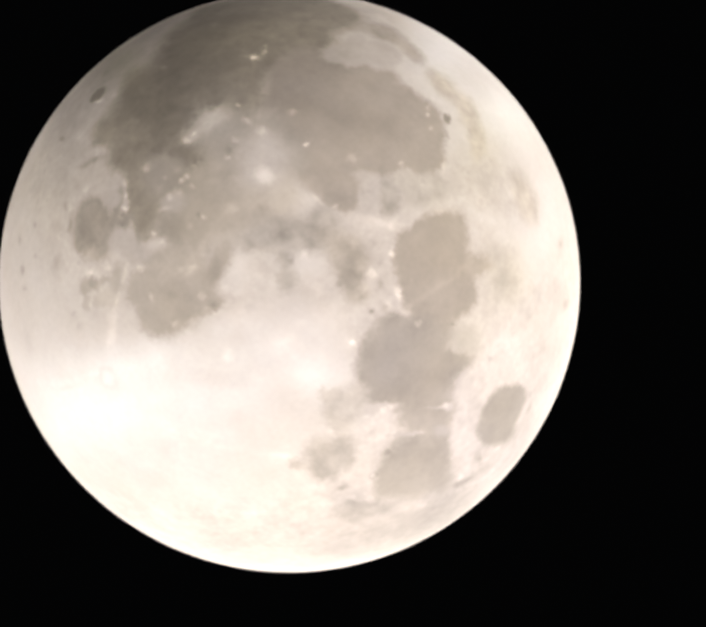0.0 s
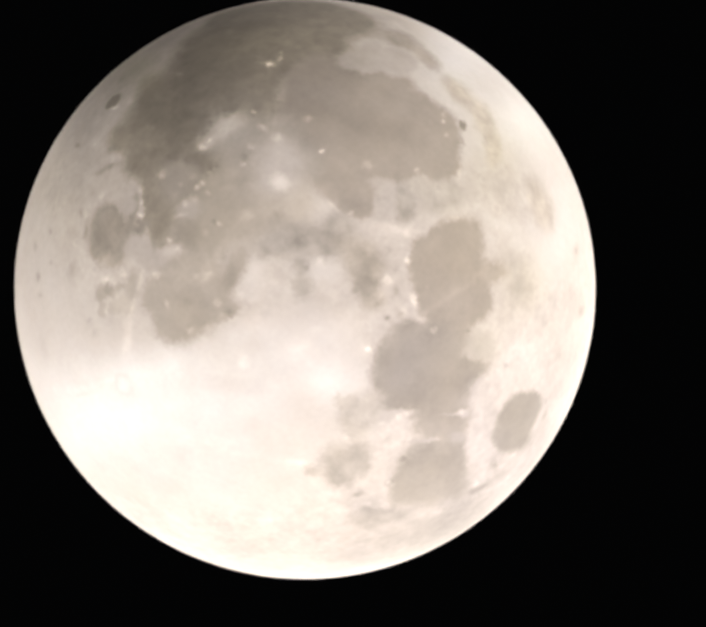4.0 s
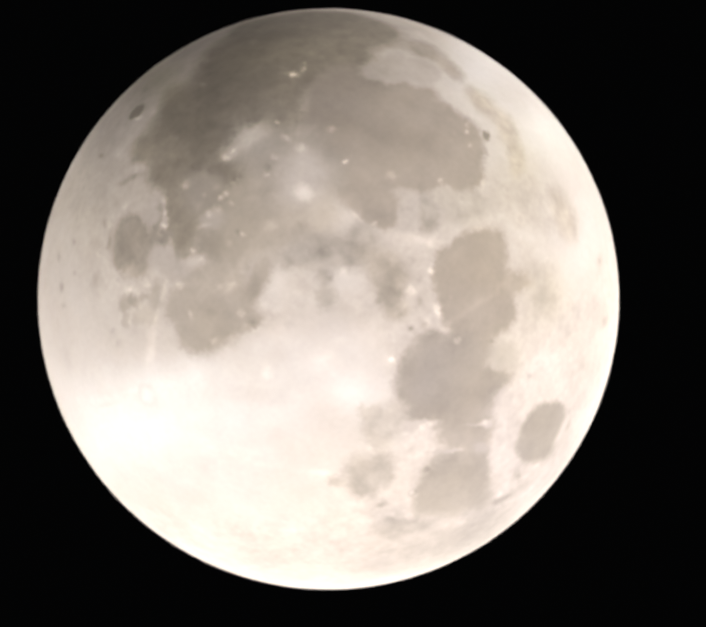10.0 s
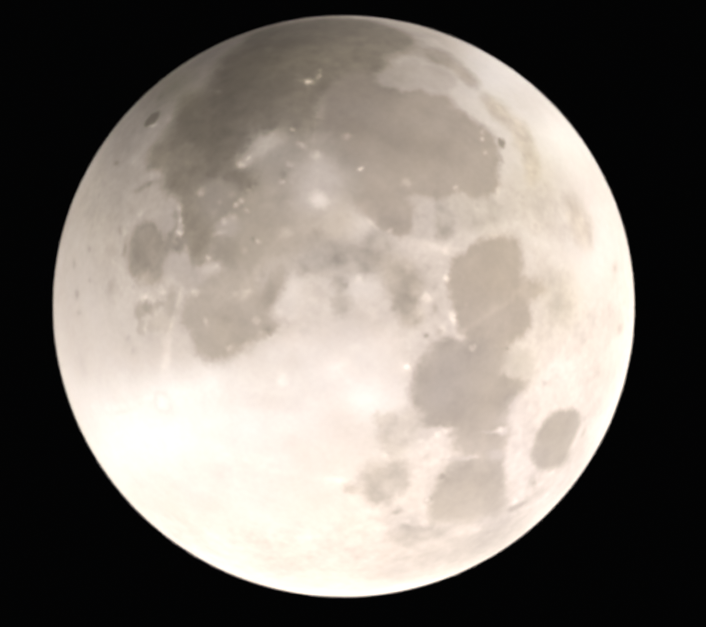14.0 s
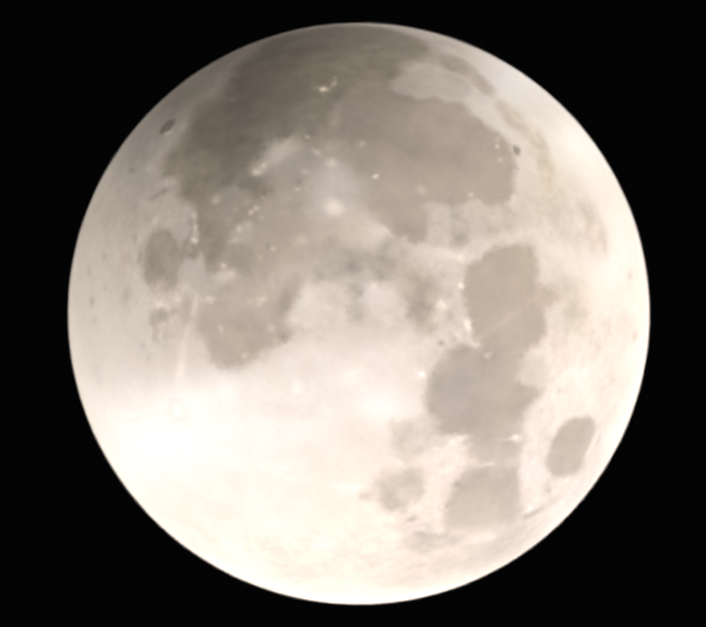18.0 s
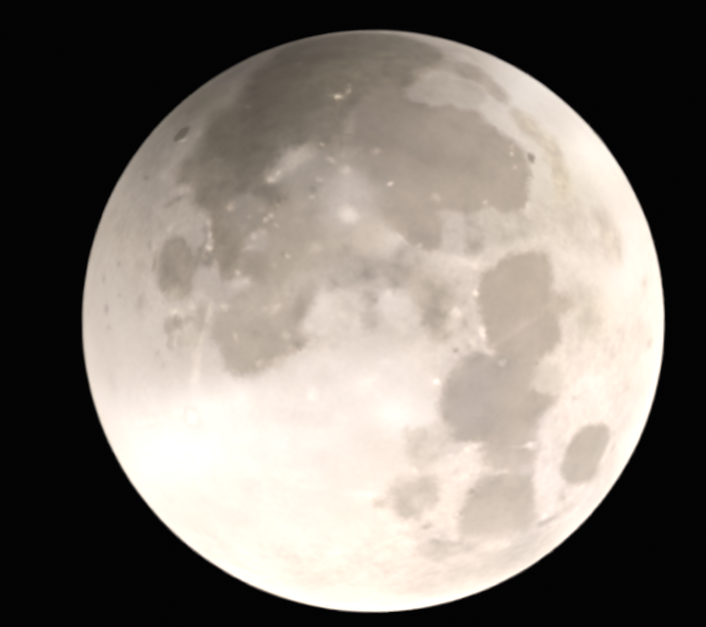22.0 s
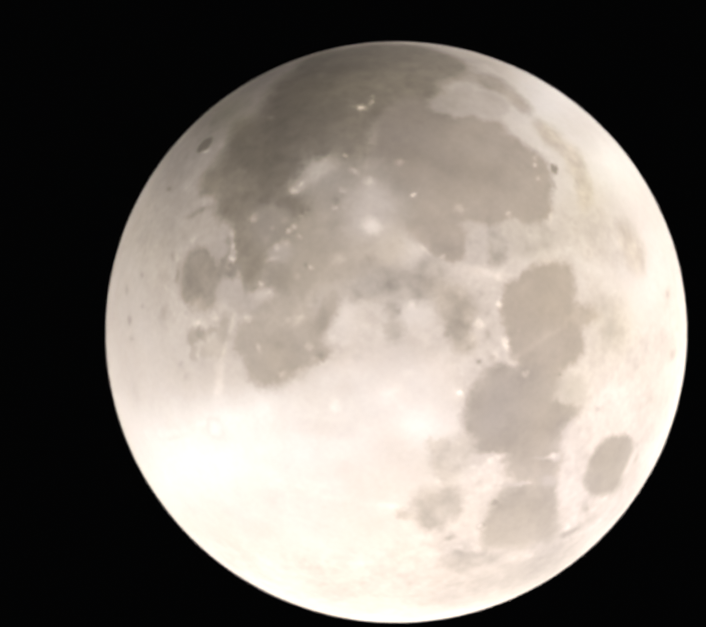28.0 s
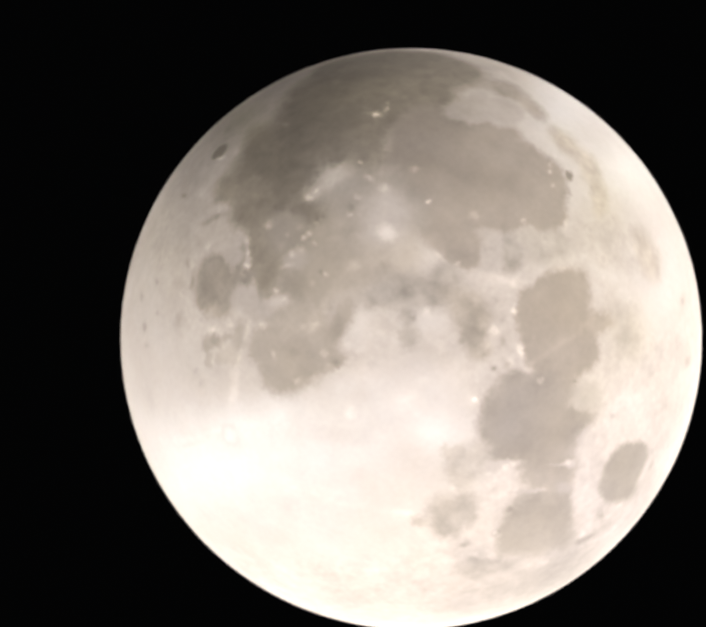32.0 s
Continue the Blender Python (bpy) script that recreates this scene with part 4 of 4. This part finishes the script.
def survey(p):
    """For unit vectors: the ground's colour with the limb's painted light and shade, the relief in metres, and how far
    each mare covers them.
    """
    wob = np.stack([grainy(p, 7, 3 + s, 4) for s in range(3)], 1)
    fine = np.stack([grainy(p, 34, 9 + s, 3) for s in range(3)], 1)
    mid = np.stack([grainy(p, 17, 51 + s, 3) for s in range(3)], 1)
    crumb = np.stack([grainy(p, 95, 91 + s, 2) for s in range(3)], 1)
    warped = p + 0.006 * wob + 0.008 * mid + 0.013 * fine + 0.010 * crumb
    warped /= np.linalg.norm(warped, axis=1)[:, None]
    calm = warped + p
    calm /= np.linalg.norm(calm, axis=1)[:, None]
    near = p + 0.006 * fine + 0.005 * mid + 0.007 * crumb
    bent = p + 0.004 * mid
    mottle = grainy(p, 11, 21, 5)
    blotch = grainy(p, 3.5, 31, 4)
    patch = grainy(p, 24, 61, 4)
    ragged = 1 + 0.6 * patch
    light = p.astype(np.float32)

    def around(lat, lon, angle):
        """The points within an angle in degrees of a place."""
        return np.flatnonzero(light @ toward(lat, lon).astype(np.float32) > math.cos(radians(min(89.0, angle))))

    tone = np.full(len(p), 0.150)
    # the limb's gains put light and shade into the tone
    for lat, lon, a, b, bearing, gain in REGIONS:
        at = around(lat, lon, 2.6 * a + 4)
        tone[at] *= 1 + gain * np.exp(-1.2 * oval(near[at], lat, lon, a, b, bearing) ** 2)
    smooth = 1 - 0.8 * ease((tone - 0.144) / 0.016)
    tone *= 1 + smooth * (0.12 * mottle + 0.06 * blotch + 0.10 * patch + 0.09 * grainy(p, 52, 67, 2))
    sea, cover = np.zeros(len(p)), []
    fresh = ease((tone - 0.138) / 0.07)[:, None]
    tint = AGED_TINT * (1 - fresh) + FRESH_TINT * fresh
    ripple = 1 + 0.14 * mottle + 0.08 * blotch + 0.07 * patch
    strewn = ripple + 0.16 * patch + 0.10 * grainy(p, 48, 65, 3)
    for label, shore, lava, lobes in MARIA:
        dry, total, weight = np.ones(len(p)), np.zeros(len(p)), np.full(len(p), 1e-9)
        for lat, lon, a, b, bearing, value in lobes:
            at = around(lat, lon, 1.7 * a + 8)
            q = oval((warped if shore > 1 else calm)[at], lat, lon, a, b, bearing)
            edge = np.minimum(shore * ragged[at], 0.5 * b) / b
            m = ease((1 - q) / (2 * edge) + 0.5)
            dry[at] *= 1 - m
            w = m * np.exp(-q * q)
            total[at] += w * value
            weight[at] += w
        m = 1 - dry
        tone = tone * (1 - m) + m * (strewn if shore > 2 else ripple) * np.where(weight > 1e-6, total / weight, 0.1)
        sea = np.maximum(sea, m)
        tint = tint * (1 - m)[:, None] + m[:, None] * np.array(lava)
        cover.append(m)
    for lat, lon, a, b, bearing, value, shore in UPLANDS:
        at = around(lat, lon, 1.7 * a + 6)
        q = oval(near[at], lat, lon, a, b, bearing)
        m = ease((1 - q) / (2 * min(shore, 0.6 * b) / b) + 0.5)
        tone[at] = tone[at] * (1 - m) + m * value * (1 + 0.10 * mottle[at] + 0.10 * patch[at])
        tint[at] = tint[at] * (1 - m)[:, None] + m[:, None] * AGED_TINT
        for wet in cover:
            wet[at] *= 1 - m
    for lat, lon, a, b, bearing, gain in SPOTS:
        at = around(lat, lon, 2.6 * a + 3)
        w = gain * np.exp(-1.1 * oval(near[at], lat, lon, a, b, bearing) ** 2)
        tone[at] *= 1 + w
        if gain < -0.15:
            tint[at] += (-w)[:, None] * (LAVA_TINT - tint[at])
    for lat, lon, lat2, lon2, width, gain in STREAKS:
        one, two = toward(lat, lon), toward(lat2, lon2)
        span = two - one
        long = np.linalg.norm(span)
        at = around(lat, lon, math.degrees(long) + 3 * width + 2)
        s = (bent[at] - one) @ span / long ** 2
        off = np.linalg.norm(bent[at] - one - np.clip(s, 0, 1)[:, None] * span, axis=1) / radians(width)
        tone[at] *= 1 + gain * np.exp(-1.2 * off ** 2) * (0.75 + 0.5 * mottle[at])
    for lat, lon, radius, ring, floor, label in CRATERS:
        if not ring and not floor:
            continue
        at = around(lat, lon, 3 * radius)
        q = oval(p[at], lat, lon, radius, radius, 0)
        tone[at] *= 1 + ring * np.exp(-((q - 1) / 0.3) ** 2) + floor * (1 - ease((q - 0.5) / 0.4))
    hue = (0.014 * grainy(p, 5, 41, 3) + 0.012 * grainy(p, 13, 45, 4))[:, None] * np.array((0.4, 0, -1.0))
    for lat, lon, a, b, bearing, green, blue in DUSTS:
        at = around(lat, lon, 2.6 * a + 4)
        w = np.exp(-1.2 * oval(calm[at], lat, lon, a, b, bearing) ** 2)
        hue[at] += w[:, None] * np.array((0.0, green, blue))
    relief = 0.012 * mottle * (1 - sea) - 0.010 * sea
    return np.clip(tone[:, None] * (tint + hue), 0.02, 0.4), relief, cover


# ---- meshes ----
def sheet(name, verts, faces, colours, material, parent, label=""):
    """One smooth mesh under the Moon or one of its parts, with the ground's colour, limb shading included, on its
    points.
    """
    mesh = bpy.data.meshes.new(name)
    sides = faces.shape[1]
    mesh.vertices.add(len(verts))
    mesh.vertices.foreach_set("co", verts.astype(np.float32).ravel())
    mesh.loops.add(faces.size)
    mesh.loops.foreach_set("vertex_index", faces.astype(np.int32).ravel())
    mesh.polygons.add(len(faces))
    mesh.polygons.foreach_set("loop_start", np.arange(0, faces.size, sides, dtype=np.int32))
    mesh.polygons.foreach_set("use_smooth", np.ones(len(faces), dtype=bool))
    mesh.update(calc_edges=True)
    shaded_albedo = mesh.attributes.new("shaded_albedo", "FLOAT_COLOR", "POINT")
    shaded_albedo.data.foreach_set("color", np.c_[colours, np.ones(len(colours))].astype(np.float32).ravel())
    mesh.materials.append(material)
    ob = new(name, mesh)
    ob.parent = parent
    if label:
        tagged(ob, label=label)
    return ob


STEPS = 760


def near_side():
    """Unit vectors of an even net over the side that faces the Earth, and a little round the limb."""
    g = np.linspace(-1, 1, STEPS + 1)
    a, b = [m.ravel() for m in np.meshgrid(g, g)]
    big = np.abs(a) > np.abs(b)
    safe = lambda v: np.where(v == 0, 1e-9, v)
    r = np.where(big, a, b)
    phi = np.where(big, math.pi / 4 * b / safe(a), math.pi / 2 - math.pi / 4 * a / safe(b))
    x, z = r * np.cos(phi), r * np.sin(phi)
    rr = np.minimum(x * x + z * z, 1) * (1 - math.cos(radians(96)))
    grow = np.sqrt(2 - rr) * math.sqrt(1 - math.cos(radians(96)))
    points = np.stack([x * grow, -(1 - rr), z * grow], 1)
    points /= np.linalg.norm(points, axis=1)[:, None]
    i = (np.arange(STEPS)[:, None] * (STEPS + 1) + np.arange(STEPS)[None, :]).ravel()
    return points, np.stack([i, i + 1, i + STEPS + 2, i + STEPS + 1], 1)


def far_side(points):
    """Closes the net behind: rings from its outer edge to the far pole."""
    n = STEPS + 1
    edge = np.concatenate([np.arange(n - 1), (n - 1) + n * np.arange(n - 1),
                           n * n - 1 - np.arange(n - 1), n * (n - 1) - n * np.arange(n - 1)])
    rim = points[edge]
    flat = rim[:, (0, 2)] / np.linalg.norm(rim[:, (0, 2)], axis=1)[:, None]
    rings = [np.stack([flat[:, 0] * math.sin(radians(v)), np.full(len(flat), -math.cos(radians(v))),
                       flat[:, 1] * math.sin(radians(v))], 1) for v in (99, 103, 108, 115, 124, 134, 144, 154, 164, 172, 179.5)]
    ids = [edge] + [len(points) + k * len(edge) + np.arange(len(edge)) for k in range(len(rings))]
    quads = [np.stack([u, v, np.roll(v, -1), np.roll(u, -1)], 1) for u, v in zip(ids, ids[1:])]
    return np.concatenate([points] + rings), np.concatenate(quads)


moon = tagged(new("moon"), "full moon with dark grey maria and glaring pale highlands", "moon")
moon.empty_display_size = 1.0

net, net_faces = near_side()
globe, back_faces = far_side(net)
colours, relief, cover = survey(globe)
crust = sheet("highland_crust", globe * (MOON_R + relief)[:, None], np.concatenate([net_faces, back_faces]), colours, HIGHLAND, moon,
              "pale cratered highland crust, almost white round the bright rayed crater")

def pieces(inside, least):
    """The connected patches of chosen faces of the net, each with its points and its faces, the largest first."""
    left = inside.copy()
    found = []
    for seed in np.flatnonzero(inside):
        if not left[seed]:
            continue
        left[seed] = False
        stack, got = [int(seed)], []
        while stack:
            f = stack.pop()
            got.append(f)
            for g in (f - 1 if f % STEPS else -1, f + 1 if (f + 1) % STEPS else -1, f - STEPS, f + STEPS):
                if 0 <= g < len(left) and left[g]:
                    left[g] = False
                    stack.append(g)
        if len(got) >= least:
            found.append(np.array(got))
    result = []
    for got in sorted(found, key=len, reverse=True):
        used, faces = np.unique(net_faces[got], return_inverse=True)
        result.append((used, faces.reshape(-1, 4)))
    return result


# each mare is a thin sheet of lava upon the crust
plains = []
owner = np.argmax(np.stack(cover), axis=0)[net_faces[:, 0]]
for k, ((label, shore, lava, lobes), m) in enumerate(zip(MARIA, cover)):
    inside = (m[net_faces] > 0.5).all(axis=1) & (owner == k)
    whole = [sheet("mare", globe[used] * (MOON_R + relief[used] + 0.0015)[:, None], faces, colours[used], BASALT, moon, label)
             for used, faces in pieces(inside, 150)]
    plains.append(whole[0] if whole else crust)


# mountain ranges stand a little over the plains that they border
wobble = np.stack([grainy(net, 20, 71 + s, 3) for s in range(3)], 1) * 0.03
rough = np.abs(grainy(net, 60, 81, 4))
taken = np.zeros(len(net_faces), dtype=bool)
for lat, lon, a, b, bearing, label in RANGES:
    q = oval(net + wobble, lat, lon, a, b, bearing)
    own = (q[net_faces] < 1).all(axis=1) & ~taken
    taken |= own
    used, faces = pieces(own, 20)[0]
    lift = 0.0025 + 0.02 * rough[used] * ease((1 - q[used]) * 1.5)
    sheet("mountain_range", net[used] * (MOON_R + relief[used] + lift)[:, None], faces, colours[used], HIGHLAND, crust, label)

# pale rays thrown out by the young craters
for lat, lon, lat2, lon2, width, gain in STREAKS:
    if gain < 0.09:
        continue
    one, span = toward(lat, lon), toward(lat2, lon2) - toward(lat, lon)
    s = np.clip((net - one) @ span / (span @ span), 0, 1)
    off = np.linalg.norm(net - one - s[:, None] * span, axis=1) / radians(width)
    own = (off[net_faces] < 0.9).all(axis=1) & ~taken
    taken |= own
    for used, faces in pieces(own, 12)[:1]:
        sheet("ray", net[used] * (MOON_R + relief[used] + 0.003)[:, None], faces, colours[used], RUBBLE, crust)


RIM_STEPS = (0.0, 0.25, 0.5, 0.7, 0.85, 0.95, 1.05, 1.2, 1.4, 1.7)
RIM_HEIGHTS = (0.0, 0.0, 0.0, 0.0005, 0.001, 0.0015, 0.0013, 0.0008, 0.0, -0.001)
AROUND = 40


def bowl_points(lat, lon, radius):
    """Unit vectors of a round bowl with a slightly uneven rim that runs out on the ground around it."""
    mid = toward(lat, lon)
    east = np.array((math.cos(radians(lon)), math.sin(radians(lon)), 0.0))
    north = np.cross(east, mid)
    t = np.arange(AROUND) * 2 * math.pi / AROUND
    wob = 1 + 0.05 * np.sin(3 * t + 7 * lat) + 0.04 * np.sin(5 * t + 3 * lon)
    ring = east * np.cos(t)[:, None] + north * np.sin(t)[:, None]
    points = np.concatenate([mid + ring * (wob * radians(radius) * max(s, 0.02))[:, None] for s in RIM_STEPS])
    return points / np.linalg.norm(points, axis=1)[:, None]


# none on the mountain ranges, which stand above the bowls
CRATERS = [c for c in CRATERS if all(oval(toward(*c[:2])[None], *r[:5])[0] > 1.25 for r in RANGES)]
bowls = [bowl_points(*c[:3]) for c in CRATERS]
shades, lows, seas = survey(np.concatenate(bowls))
turn = np.arange(AROUND)
bowl_faces = np.concatenate([np.stack([r * AROUND + turn, r * AROUND + (turn + 1) % AROUND, (r + 1) * AROUND + (turn + 1) % AROUND,
                                       (r + 1) * AROUND + turn], 1) for r in range(len(RIM_STEPS) - 1)])
for k, ((lat, lon, radius, ring, floor, label), points) in enumerate(zip(CRATERS, bowls)):
    own = slice(k * len(points), (k + 1) * len(points))
    lift = 0.006 + 0.0007 * (k % 6) + np.repeat(RIM_HEIGHTS, AROUND)
    wet = [m[own.start] for m in seas]
    ground = plains[int(np.argmax(wet))] if max(wet) > 0.5 else crust
    sheet("crater", points * (MOON_R + lows[own] + lift)[:, None], bowl_faces, shades[own], RUBBLE, ground, label)


# ---- what moves: the Moon drifts across the sky as the Earth turns ----
def motions():
    pointing = TURN @ pose(0, 0, 0, -89.322, 0.143, -50.762)
    drift = [
        (0, -3.801, 1.892), (1, -3.588, 1.808), (2, -3.353, 1.724), (3, -3.112, 1.606), (4.5, -2.750, 1.438),
        (6, -2.388, 1.271), (7, -2.157, 1.181), (8, -1.931, 1.063), (9, -1.703, 0.971), (10, -1.466, 0.872),
        (11, -1.246, 0.756), (12, -1.013, 0.643), (13, -0.787, 0.531), (14, -0.551, 0.440), (15.5, -0.218, 0.283),
        (17, 0.116, 0.126), (18, 0.347, -0.003), (19, 0.560, -0.119), (20, 0.773, -0.238), (21, 0.977, -0.344),
        (22, 1.215, -0.446), (23, 1.441, -0.553), (24, 1.668, -0.682), (25, 1.908, -0.774), (26.5, 2.250, -0.940),
        (28, 2.593, -1.107), (29, 2.814, -1.190), (30, 3.031, -1.290), (31, 3.275, -1.416), (32, 3.487, -1.513)]
    walk(moon, [(t, Matrix.Translation(EYE + AIM * MOON_D + TURN @ Vector((x, y, 0))) @ pointing) for t, x, y in drift])


motions()
